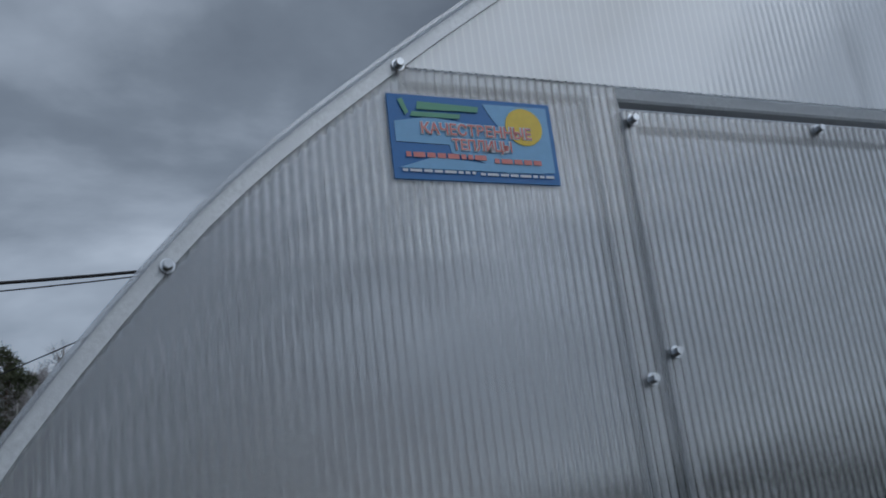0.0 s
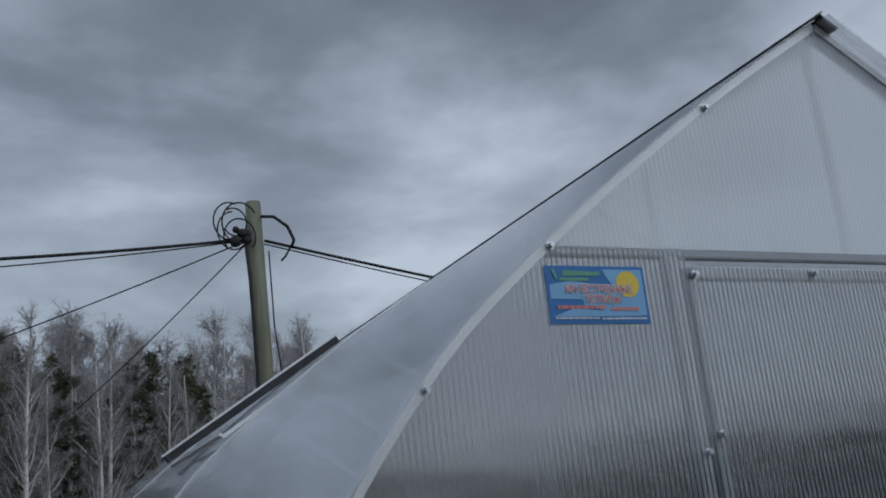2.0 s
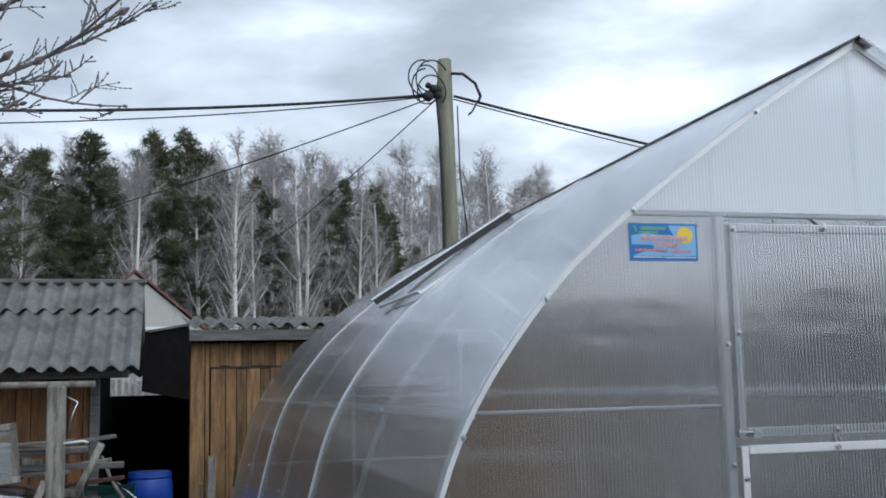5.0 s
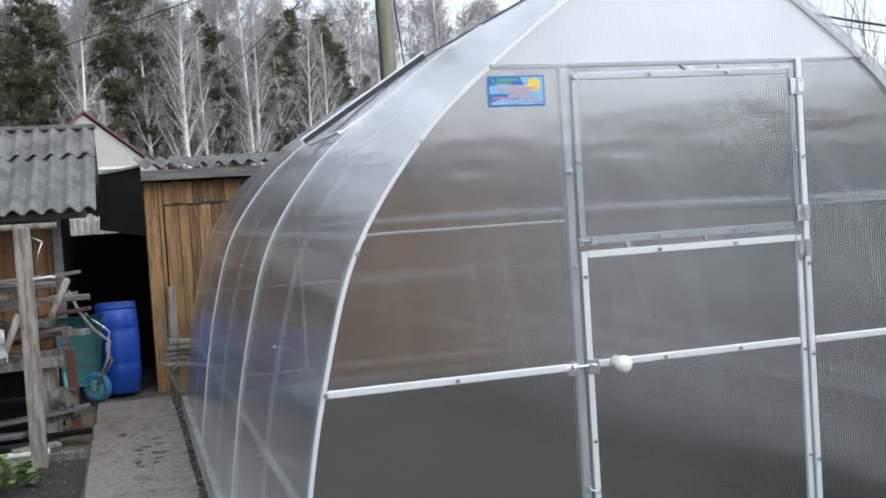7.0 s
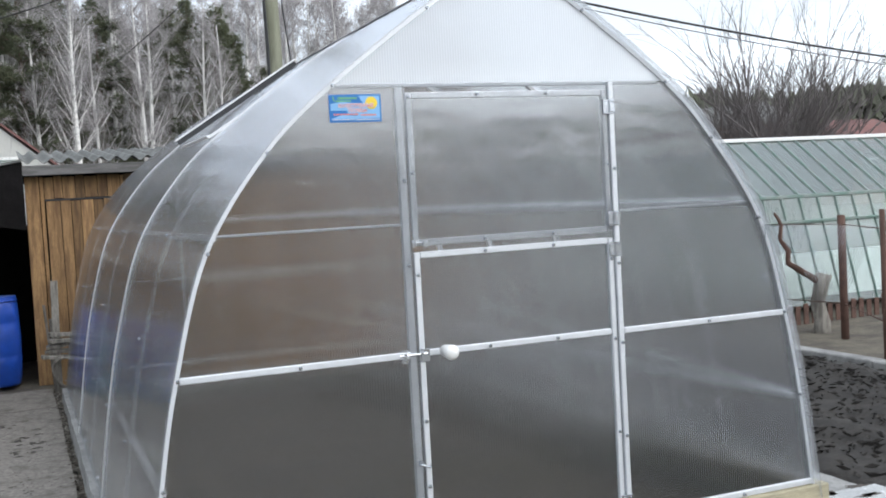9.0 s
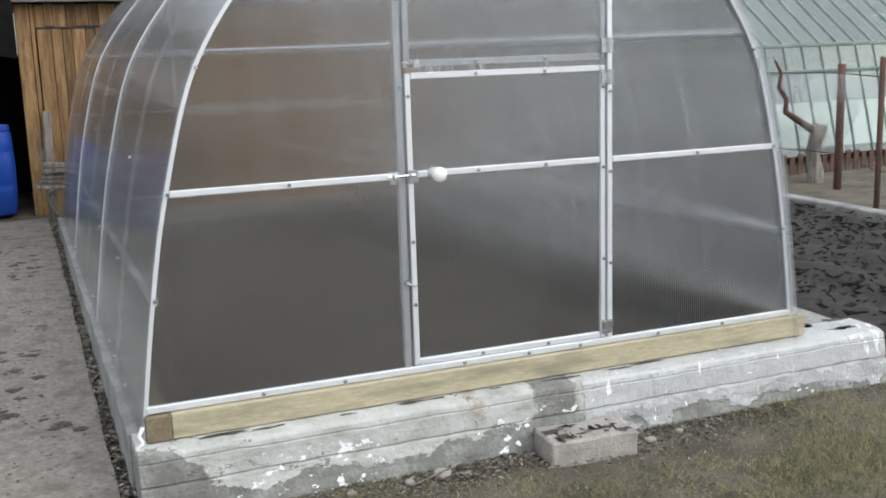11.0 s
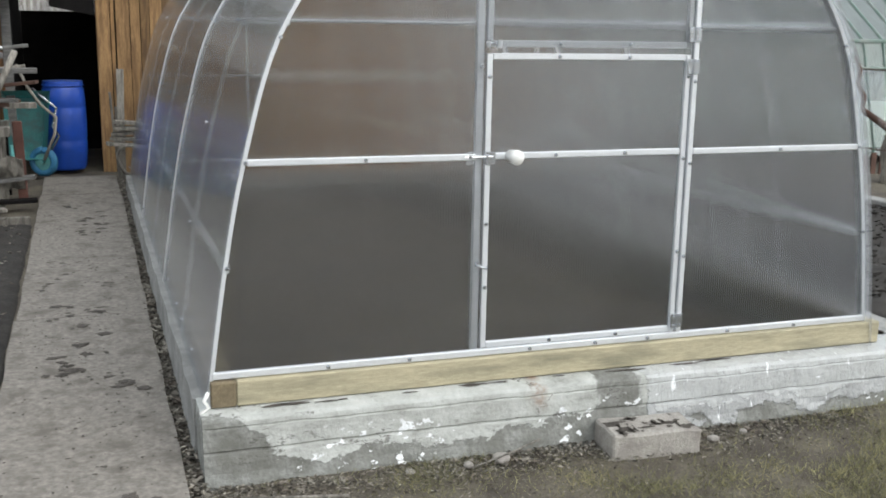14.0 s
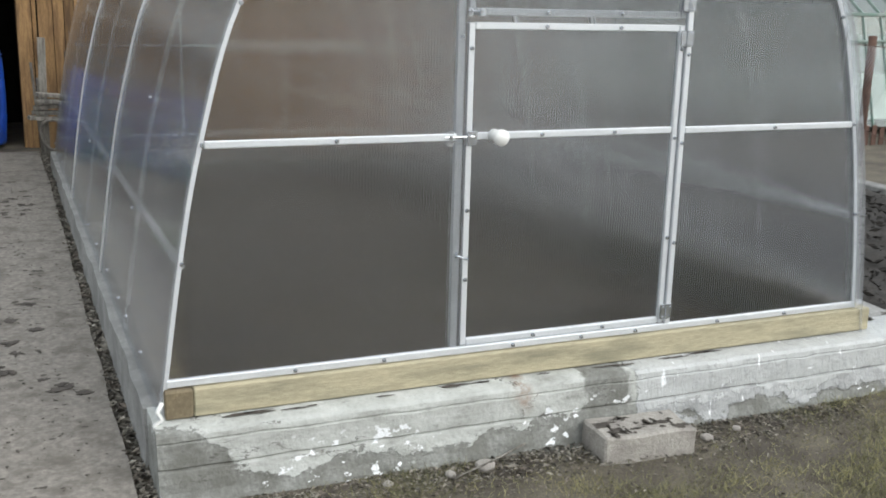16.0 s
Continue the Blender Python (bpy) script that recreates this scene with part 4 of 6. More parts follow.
bm = bmesh.new()
for k in range(34):
    blot(bm, random.uniform(1.57, 1.88), random.uniform(-0.35, -0.2), 0.068, random.choice((0.006, 0.01, 0.018, 0.045)), random.choice((0.006, 0.012, 0.03)), k + 200, 26)
tagged(finish("dirt_patch", bm, M_STAIN), "dark mud on the doorstep block", "dirt", kind="stuff")

# twine at the corner
tube("twine", [(-0.012, -0.052, 0.30), (-0.03, -0.06, 0.27), (-0.015, -0.065, 0.245), (-0.04, -0.06, 0.225), (-0.035, -0.066, 0.19)], 0.008, M_WHITE, gh, "frayed white twine")

# ---- right-hand plank shed behind the greenhouse ----
def corrugated(name, x0, x1, y0, z0, y1, z1, mat, parent, pitch=0.15, amp=0.025, label=""):
    """A wavy sheet from the eave (y0, z0) to the ridge (y1, z1), waves across x."""
    V, F = [], []
    n = int((x1 - x0) / pitch * 8)
    run = Vector((y1 - y0, z1 - z0))
    nrm = Vector((-run.y, run.x)).normalized()
    rows = 8
    for layer in (0, 0.007):
        for j in range(rows + 1):
            f = j / rows
            for i in range(n + 1):
                x = x0 + (x1 - x0) * i / n
                h = amp * math.cos(2 * math.pi * (x - x0) / pitch) + layer + 0.004 * noise.noise(Vector((x, f * 3, 2)))
                V.append((x, y0 + run.x * f + nrm.x * h, z0 + run.y * f + nrm.y * h))
    w, s = n + 1, (n + 1) * (rows + 1)
    for j in range(rows):
        for i in range(n):
            a = j * w + i
            F.append((a, a + w, a + w + 1, a + 1))
            F.append((a + s, a + s + 1, a + s + w + 1, a + s + w))
    for i in range(n):
        F.append((i, i + 1, i + 1 + s, i + s))
        a = rows * w + i
        F.append((a, a + s, a + s + 1, a + 1))
    for j in range(rows):
        a = j * w
        F.append((a, a + s, a + s + w, a + w))
        a = j * w + n
        F.append((a, a + w, a + w + s, a + s))
    return data_part(name, V, F, mat, parent, label)


def plank_row(parent, x0, x1, y, z0, z1, mat, width=0.12, thick=0.022, seed=1, name="plank", lean=0.0):
    rnd = random.Random(seed)
    x = x0
    while x < x1 - 0.02:
        w = min(width * rnd.uniform(0.75, 1.25), x1 - x)
        dy = rnd.uniform(-0.004, 0.004)
        block(name, (x + 0.003, x + w - 0.003, y + dy, y + thick + dy, z0 + rnd.uniform(-0.012, 0.012), z1 + rnd.uniform(-0.006, 0.006)), mat, parent, bevel=0.003)
        x += w


shed = thing("plank_shed", "orange-brown plank shed with a low corrugated roof", "shed")
# black core and soffit: shade behind the boards and under the roof
block("body", (-0.18, 3.9, 7.235, 9.6, -0.05, 2.18), M_BLACK, shed, "near-black block giving the shade behind the planks")
plank_row(shed, -0.10, -0.06, 7.205, 0.05, 2.17, M_PLANK, 0.13, seed=3)
plank_row(shed, -0.06, 0.70, 7.205, 1.95, 2.17, M_PLANK, 0.105, seed=4)
plank_row(shed, 0.70, 3.9, 7.205, 0.0, 2.17, M_PLANK, 0.12, seed=5)
block("corner_post", (-0.235, -0.105, 7.17, 7.30, -0.05, 2.175), M_PLANK, shed, "pale corner post", bevel=0.008)
sd = block("door", (-0.048, 0.08, 7.196, 7.222, 0.10, 1.93), M_PLANK, shed, "plank door of orange-brown boards", bevel=0.003)
plank_row(sd, 0.083, 0.69, 7.196, 0.10, 1.93, M_PLANK, 0.115, seed=8)
tube("handle", [(0.16, 7.19, 0.88), (0.165, 7.15, 0.90), (0.17, 7.15, 1.0), (0.175, 7.19, 1.02)], 0.009, M_DARK, sd, "iron pull handle")
block("lintel", (-0.06, 0.71, 7.19, 7.204, 1.934, 1.952), M_DARK, shed, bevel=0.002)
block("fascia", (-0.25, 4.1, 7.02, 7.05, 2.18, 2.28), M_FASCIA, shed, "grey fascia board", bevel=0.006)
corrugated("roof", -0.27, 4.15, 7.0, 2.315, 9.8, 2.56, M_SLATE, shed, label="grey corrugated cement roof")
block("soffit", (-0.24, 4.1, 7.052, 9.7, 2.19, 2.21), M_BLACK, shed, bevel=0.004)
block("prop_board", (-0.10, -0.03, 7.10, 7.13, 0.0, 1.15), M_GREYWOOD, shed, "grey board leaning by the door", bevel=0.004, at=Matrix.Rotation(radians(1.5), 4, "Y"))

# dark lean-to between the sheds
lean = thing("lean_to", "lean-to roof over a black-filled gap between the sheds", "lean-to")
bm = bmesh.new()
box(bm, -0.60, -0.245, 7.0, 9.0, -0.02, 0.0)
bm.transform(Matrix.Translation((0, 0, 2.34)))
for v in bm.verts:
    if v.co.x < -0.4:
        v.co.x, v.co.z = -0.60, v.co.z - 0.06
part("roof", bm, M_SLATE, lean)
# apron and walls are near-black: the gap's shade is put into their colour
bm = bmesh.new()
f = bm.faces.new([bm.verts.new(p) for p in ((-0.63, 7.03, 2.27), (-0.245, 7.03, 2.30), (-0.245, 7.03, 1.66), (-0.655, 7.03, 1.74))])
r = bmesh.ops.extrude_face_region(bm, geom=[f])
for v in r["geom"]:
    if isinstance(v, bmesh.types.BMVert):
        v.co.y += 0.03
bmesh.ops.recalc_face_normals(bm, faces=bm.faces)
part("apron", bm, M_BLACK, lean, "black apron for the shade under the roof")
block("back_wall", (-1.0, -0.19, 9.0, 9.05, -0.05, 1.70), M_BLACK, lean, "black back wall for the shade in the gap")
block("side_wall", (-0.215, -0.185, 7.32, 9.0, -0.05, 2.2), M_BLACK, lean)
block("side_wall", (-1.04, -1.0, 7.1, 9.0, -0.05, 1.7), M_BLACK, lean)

# ---- left-hand shed with the wavy roof ----
old = thing("old_shed", "old plank shed with a mossy grey wavy cement roof", "shed")
corrugated("roof", -4.6, -0.66, 6.35, 1.93, 7.95, 2.76, M_SLATE, old, pitch=0.155, amp=0.028, label="weathered grey wavy roof")
corrugated("roof", -4.6, -0.66, 9.5, 1.93, 7.95, 2.76, M_SLATE, old, pitch=0.155, amp=0.028)
corrugated("roof_overlap", -4.62, -0.655, 7.35, 2.478, 7.97, 2.80, M_SLATE, old, pitch=0.155, amp=0.028)
block("ridge_board", (-4.6, -0.64, 7.90, 8.02, 2.785, 2.83), M_FASCIA, old, "dark ridge board", bevel=0.01)
# black wall and core carry the shade under the old roof
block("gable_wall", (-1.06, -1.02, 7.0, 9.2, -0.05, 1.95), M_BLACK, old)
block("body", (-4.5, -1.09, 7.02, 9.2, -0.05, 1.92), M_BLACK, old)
plank_row(old, -4.5, -1.08, 6.985, 0.0, 2.0, M_PLANKSHADE, 0.14, seed=14)
block("corner_post", (-1.08, -1.0, 6.94, 7.02, -0.05, 2.0), M_FASCIA, old, "dark corner post", bevel=0.006)
block("eave_beam", (-4.5, -0.75, 6.62, 6.70, 1.86, 1.93), M_FASCIA, old, bevel=0.008)

rnd0 = random.Random(2)
# white gabled house further off
house = thing("white_house", "distant pale gabled house with a red-brown verge", "house")
panel_pts = [(-3.8, 0.0), (-3.8, 2.6), (-1.25, 4.75), (1.3, 2.6), (1.3, 0.0)]
bm = bmesh.new()
f = bm.faces.new([bm.verts.new((x, 25, z)) for x, z in panel_pts])
r = bmesh.ops.extrude_face_region(bm, geom=[f])
for v in r["geom"]:
    if isinstance(v, bmesh.types.BMVert):
        v.co.y = 32
bmesh.ops.recalc_face_normals(bm, faces=bm.faces)
part("wall", bm, M_PLASTER, house)
for sx in (-1, 1):
    bm = bmesh.new()
    a, b = Vector((-1.25, 4.82)), Vector((-1.25 + sx * 2.85, 2.42))
    for y0, y1, th in ((24.9, 32.2, 0.05),):
        n = Vector((-(b - a).y, (b - a).x)).normalized() * th * (1 if sx < 0 else 1)
        q = [a, b, b + n, a + n]
        v0 = [bm.verts.new((p.x, y0, p.y)) for p in q]
        v1 = [bm.verts.new((p.x, y1, p.y)) for p in q]
        bm.faces.new(v0)
        bm.faces.new(v1[::-1])
        for i in range(4):
            bm.faces.new((v0[i], v0[(i + 1) % 4], v1[(i + 1) % 4], v1[i]))
    bmesh.ops.recalc_face_normals(bm, faces=bm.faces)
    part("roof", bm, M_ROOFRED, house, "red-brown roof slope")
ch = block("chimney", (-0.84, -0.70, 27, 27.14, 3.0, 5.35), M_CONCRETE, house, "grey stove pipe", bevel=0.02)
wn = block("window", (-0.9, -0.2, 24.96, 24.99, 2.5, 3.3), M_GLASS, house)
block("frame", (-0.97, -0.13, 24.93, 24.955, 2.42, 2.49), M_WHITE, wn)
block("frame", (-0.97, -0.13, 24.93, 24.955, 3.31, 3.38), M_WHITE, wn)

pk = thing("picket_fence", "pale grey picket fence beyond the sheds", "fence")
for k in range(44):
    x = -4.2 + k * 0.11
    block("picket", (x, x + 0.07, 16.0, 16.03, -0.05, 1.95 + rnd0.uniform(-0.08, 0.08)), M_GREYWOOD, pk, bevel=0.004)
for z in (0.4, 1.6):
    block("rail", (-4.3, 0.8, 16.032, 16.07, z, z + 0.07), M_GREYWOOD, pk)

# ---- posts, rail and junk pile by the old shed ----
p1 = thing("grey_post", "weathered grey wooden post with a tie of wire", "post")
block("shaft", (-1.19, -1.08, 4.60, 4.71, -0.3, 1.79), M_GREYWOOD, p1, bevel=0.01)
tube("wire_tie", [(-1.07, 4.6, 1.72), (-1.0, 4.58, 1.68), (-1.03, 4.58, 1.6), (-1.05, 4.58, 1.5)], 0.006, M_SCREW, p1)
tube("wire_tie", [(-1.08, 4.58, 1.42), (-0.96, 4.57, 1.43), (-0.93, 4.57, 1.42)], 0.008, M_WHITE, p1)
p2 = thing("green_post", "mossy green-grey wooden post in the bed", "post")
block("shaft", (-1.90, -1.80, 4.62, 4.72, -0.3, 1.95), M_MOSSPOST, p2, bevel=0.01)
tube("clothes_rail", [(-3.6, 4.66, 1.83), (-1.9, 4.66, 1.80), (-0.9, 4.67, 1.795)], 0.022, M_GREYWOOD)
tagged(bpy.data.objects["clothes_rail"], "thin grey pole laid across the posts", "rail")
gb = block("green_board", (-2.3, -1.92, 5.0, 5.03, 0.0, 0.72), M_GREEN, bevel=0.006)
tagged(gb, "pale green painted board standing on the ground", "board")

rnd = random.Random(21)
stack = thing("timber_stack", "pile of old grey boards and scrap timber", "woodpile")
block("rack_beam", (-2.4, -0.98, 5.5, 5.62, 0.60, 0.68), M_GREYWOOD, stack, bevel=0.006)
block("rack_beam", (-2.4, -1.02, 6.1, 6.2, 0.60, 0.68), M_GREYWOOD, stack, bevel=0.006)
for x in (-2.3, -1.15):
    block("leg", (x, x + 0.09, 5.55, 5.64, -0.1, 0.60), M_GREYWOOD, stack)
    block("leg", (x, x + 0.09, 6.1, 6.19, -0.1, 0.60), M_GREYWOOD, stack)
# mostly dark boards, so the pile's shaded gaps sit in their colour
for k in range(34):
    L = rnd.uniform(0.6, 1.5)
    w, h = rnd.uniform(0.05, 0.14), rnd.uniform(0.02, 0.05)
    m = pose(rnd.uniform(-2.1, -1.15) - 0.25 * (L - 0.6), rnd.uniform(5.45, 6.3), 0.70 + 0.018 * k, rnd.uniform(-4, 4), rnd.uniform(-7, 7), rnd.uniform(-28, 28))
    block("board", (-L / 2, L / 2, -w / 2, w / 2, 0, h), M_GREYWOOD if k % 5 == 0 else (M_FASCIA if k % 2 else M_RUST), stack, bevel=0.004, at=m)
for k in range(7):
    m = pose(rnd.uniform(-2.0, -1.25), rnd.uniform(5.3, 5.6), 0.05 + 0.05 * k, 0, rnd.uniform(-6, 6), rnd.uniform(-15, 15))
    block("board", (-0.5, 0.5, -0.06, 0.06, 0, 0.03), M_FASCIA if k % 2 else M_BLACK, stack, bevel=0.004, at=m)
for x0, y, z0, x1, z1 in ((-1.42, 5.38, 0.68, -1.28, 1.05), (-1.05, 5.45, 0.98, -0.9, 1.30), (-1.72, 5.3, 0.1, -1.62, 0.72)):
    tube("stick", [(x0, y, z0), (x1, y + 0.1, z1)], 0.028, M_GREYWOOD, stack)
# black sheet added behind the rack for the shade in its hollow
block("dark_void_board", (-2.4, -1.05, 6.35, 6.38, -0.05, 0.66), M_BLACK, stack)
wf = thing("old_window", "old white window sash leaning on the woodpile", "window sash")
wf.matrix_basis = pose(-1.78, 5.33, 1.02, -14, -6, 8)
for s in ((-0.36, 0.36, -0.02, 0.02, 0.0, 0.05), (-0.36, 0.36, -0.02, 0.02, 0.38, 0.43), (-0.36, -0.31, -0.02, 0.02, 0.052, 0.378), (0.31, 0.36, -0.02, 0.02, 0.052, 0.378), (-0.02, 0.02, -0.02, 0.02, 0.052, 0.378)):
    block("bar", s, M_GREYWOOD, wf, bevel=0.004)
block("pane", (-0.31, -0.02, -0.003, 0.003, 0.05, 0.38), M_GLASS, wf, bevel=0)
block("pane", (0.02, 0.31, -0.003, 0.003, 0.05, 0.38), M_GLASS, wf, bevel=0)


def crumpled(name, cx, cy, cz, sx, sy, sz, mat, label, cat, seed):
    bm = bmesh.new()
    bmesh.ops.create_grid(bm, x_segments=22, y_segments=22, size=0.5)
    for v in bm.verts:
        p = Vector((v.co.x * 2.4 + seed, v.co.y * 2.4, seed))
        h = noise.noise(p) + 0.5 * noise.noise(p * 2.3)
        v.co = Vector((cx + v.co.x * sx, cy + v.co.y * sy + 0.03 * h, cz + v.co.y * -sz + 0.025 * h - 0.15 * abs(v.co.x) * sx))
    r = bmesh.ops.extrude_face_region(bm, geom=bm.faces[:])
    for v in r["geom"]:
        if isinstance(v, bmesh.types.BMVert):
            v.co.z += 0.004
    bmesh.ops.recalc_face_normals(bm, faces=bm.faces)
    return tagged(finish(name, bm, mat, smooth=True), label, cat)


crumpled("plastic_sheet", -1.62, 5.32, 0.86, 0.5, 0.12, 0.26, M_FILM, "crumpled pale plastic film hanging over the woodpile", "plastic sheet", 3)
crumpled("rag", -1.0, 5.5, 0.30, 0.22, 0.12, 0.28, M_GREYWOOD, "grey crumpled rag by the woodpile", "rag", 8)
rp = block("red_plank", (-0.04, 0.04, -0.015, 0.015, 0.0, 0.70), M_RED, bevel=0.006, at=Matrix.Translation((-0.93, 5.95, -0.01)) @ Matrix.Rotation(radians(-1.2), 4, "Y"))
tagged(rp, "red-brown painted plank standing upright", "plank")
for k, (x, y, z, L, rz) in enumerate(((-1.35, 5.1, 0.0, 0.5, 6), (-1.7, 4.95, -0.02, 0.8, -3), (-1.2, 5.2, 0.02, 0.35, 20))):
    b = block("ground_board", (-L / 2, L / 2, -0.05, 0.05, 0, 0.03), M_GREYWOOD if k else M_WHITE, bevel=0.004, at=pose(x, y, z, 0, 0, rz))
    tagged(b, "loose grey board on the ground", "board", "loose boards")
eb = block("edging_board", (-4.5, -0.84, 4.92, 4.96, -0.12, 0.03), M_GREYWOOD, bevel=0.006)
tagged(eb, "low grey edging board of the bed", "edging")


# ---- barrel and wheelbarrow ----
def barrel(x, y):
    b = thing("barrel", "tall blue plastic barrel with a lid", "barrel", at=pose(x, y, 0.0))
    prof = [(0.0, 0.01), (0.19, 0.01), (0.205, 0.04), (0.222, 0.25), (0.226, 0.30), (0.218, 0.32), (0.224, 0.34), (0.228, 0.5), (0.224, 0.66), (0.217, 0.68), (0.224, 0.70), (0.215, 0.86), (0.195, 0.90)]
    bm = bmesh.new()
    n = 36
    rings = [[bm.verts.new((r * math.cos(2 * math.pi * i / n), r * math.sin(2 * math.pi * i / n), z)) for i in range(n)] for r, z in prof[1:]]
    for a, c in zip(rings, rings[1:]):
        for i in range(n):
            bm.faces.new((a[i], a[(i + 1) % n], c[(i + 1) % n], c[i]))
    bm.faces.new(rings[0][::-1])
    part("drum", bm, M_BARREL, b, smooth=True)
    bm = bmesh.new()
    bmesh.ops.create_cone(bm, cap_ends=True, segments=36, radius1=0.207, radius2=0.203, depth=0.05, matrix=Matrix.Translation((0, 0, 0.925)))
    lid = part("lid", bm, M_BARREL, b)
    V, F = [], []
    add_tube(V, F, [(0.208 * math.cos(t), 0.208 * math.sin(t), 0.905) for t in np.linspace(0, 2 * math.pi, 37)], 0.009, 6)
    data_part("rim", V, F, M_BARREL, lid, smooth=True)
    return b


brl = barrel(-0.575, 7.2)
brl.scale = (0.91, 0.91, 0.92)

wb = thing("wheelbarrow", "teal wheelbarrow tipped up on end by the barrel", "wheelbarrow", at=pose(-0.90, 6.78, 0.0))
wb.scale = (1.08, 1.08, 1.04)
bm = bmesh.new()
V0 = [(-0.16, 0.0, 0.16), (0.14, 0.0, 0.16), (0.20, 0.05, 0.78), (-0.20, 0.05, 0.78)]
V1 = [(-0.12, 0.2, 0.22), (0.10, 0.2, 0.22), (0.15, 0.22, 0.70), (-0.15, 0.22, 0.70)]
a = [bm.verts.new(p) for p in V0]
b = [bm.verts.new(p) for p in V1]
bm.faces.new(b)
for i in range(4):
    bm.faces.new((a[i], a[(i + 1) % 4], b[(i + 1) % 4], b[i]))
r = bmesh.ops.solidify(bm, geom=bm.faces[:], thickness=0.008)
bmesh.ops.recalc_face_normals(bm, faces=bm.faces)
part("tray", bm, M_TEAL, wb, "teal painted steel tray")
V, F = [], []
add_tube(V, F, [(0.08 + 0.0 * t, 0.105 * math.sin(t), 0.14 + 0.105 * math.cos(t)) for t in np.linspace(0, 2 * math.pi, 25)], 0.033, 8)
tyre = data_part("wheel", V, F, M_TYRE, wb, "small blue wheel", smooth=True)
tyre.matrix_basis = pose(0.07, -0.06, 0.0, 0, 0, 58)
bm = bmesh.new()
bmesh.ops.create_cone(bm, cap_ends=True, segments=18, radius1=0.085, radius2=0.085, depth=0.03, matrix=Matrix.Translation((0.08, 0, 0.14)) @ Matrix.Rotation(radians(90), 4, "Y"))
bmesh.ops.create_cone(bm, cap_ends=True, segments=10, radius1=0.025, radius2=0.025, depth=0.09, matrix=Matrix.Translation((0.08, 0, 0.14)) @ Matrix.Rotation(radians(90), 4, "Y"))
part("hub", bm, M_TEAL, tyre)
tube("handle", [(0.12, -0.05, 0.16), (0.22, -0.06, 0.40), (0.24, -0.07, 0.55), (0.12, -0.06, 0.66), (0.02, -0.04, 0.82), (-0.06, -0.02, 1.02)], 0.014, M_GREYWOOD, wb)
tube("handle", [(0.14, 0.12, 0.16), (0.25, 0.10, 0.36), (0.20, 0.10, 0.45), (0.24, 0.09, 0.62), (0.05, 0.1, 0.80)], 0.012, M_SCREW, wb)
tube("leg", [(-0.14, -0.02, 0.3), (-0.12, -0.10, 0.02)], 0.014, M_TEAL, wb)

# bundle of boards and hose behind the greenhouse corner
hb = thing("timber_bundle", "small stack of grey planks and coiled hose by the shed door", "woodpile")
for k in range(5):
    block("board", (-0.13, 0.42, 0.0, 0.10, 0, 0.035), M_GREYWOOD, hb, bevel=0.004, at=pose(-0.07 + 0.02 * k, 6.45 + 0.02 * (k % 3), 0.46 + 0.05 * k, 0, rnd.uniform(-9, 9), rnd.uniform(-14, 14)))
for x in (-0.10, 0.18):
    block("leg", (x, x + 0.06, 6.47, 6.53, -0.1, 0.46), M_GREYWOOD, hb)
V, F = [], []
add_tube(V, F, [(0.0 + (0.11 + 0.012 * math.sin(3 * t)) * math.cos(t), 6.42 + 0.01 * t / 6, 0.34 + (0.14 + 0.01 * math.cos(2.3 * t)) * math.sin(t)) for t in np.linspace(0, 6 * math.pi, 80)], 0.013, 6)
data_part("hose", V, F, M_GREYWOOD, hb, "coiled grey hose", smooth=True)
for k in range(4):
    b = block("lath", (-0.012, 0.012, -0.012, 0.012, 0, 1.0 - 0.15 * k), M_GREYWOOD, bevel=0.003, at=pose(-0.085 + 0.012 * k, 6.75 + 0.13 * k, -0.03, 8, -4 + 2 * k, 0))
    tagged(b, "thin grey lath leaning on the shed", "lath", "leaning laths")

# ---- power pole and cables ----
pole = thing("power_pole", "greenish weathered wooden power pole with a cable tangle", "pole")
V, F = [], []
add_tube(V, F, [(3.44, 11.45, -0.4), (3.43, 11.45, 2.0), (3.41, 11.45, 4.2), (3.385, 11.45, 6.28)], [0.135, 0.125, 0.115, 0.10], 18)
data_part("shaft", V, F, M_POLE, pole, smooth=True)
for k in range(5):
    a0 = rnd.uniform(0, 6)
    V, F = [], []
    cx, cz, rr = 3.12 + rnd.uniform(-0.1, 0.06), 5.82 + rnd.uniform(-0.05, 0.2), rnd.uniform(0.12, 0.26)
    add_tube(V, F, [(cx + rr * math.cos(a0 + t), 11.3 + 0.02 * t, cz + rr * 1.2 * math.sin(a0 + t)) for t in np.linspace(0, 4.6, 16)], 0.011, 5)
    data_part("loop", V, F, M_CABLE, pole, smooth=True)
tube("jumper", [(3.45, 11.33, 6.05), (3.62, 11.32, 6.05), (3.80, 11.32, 5.92), (3.88, 11.33, 5.74), (3.84, 11.34, 5.64)], 0.022, M_CABLE, pole)
tube("tail", [(3.86, 11.4, 5.68), (3.76, 11.36, 5.52), (3.70, 11.36, 5.46)], 0.014, M_CABLE, pole)
tube("down_cable", [(3.22, 11.32, 5.82), (3.26, 11.31, 5.2), (3.29, 11.31, 4.0), (3.27, 11.3, 2.0), (3.28, 11.3, 0)], 0.024, M_CABLE, pole)
tube("down_wire", [(3.55, 11.4, 5.6), (3.58, 11.45, 4.6), (3.72, 11.5, 3.4), (3.8, 11.5, 1.0)], 0.01, M_CABLE, pole)
bm = bmesh.new()
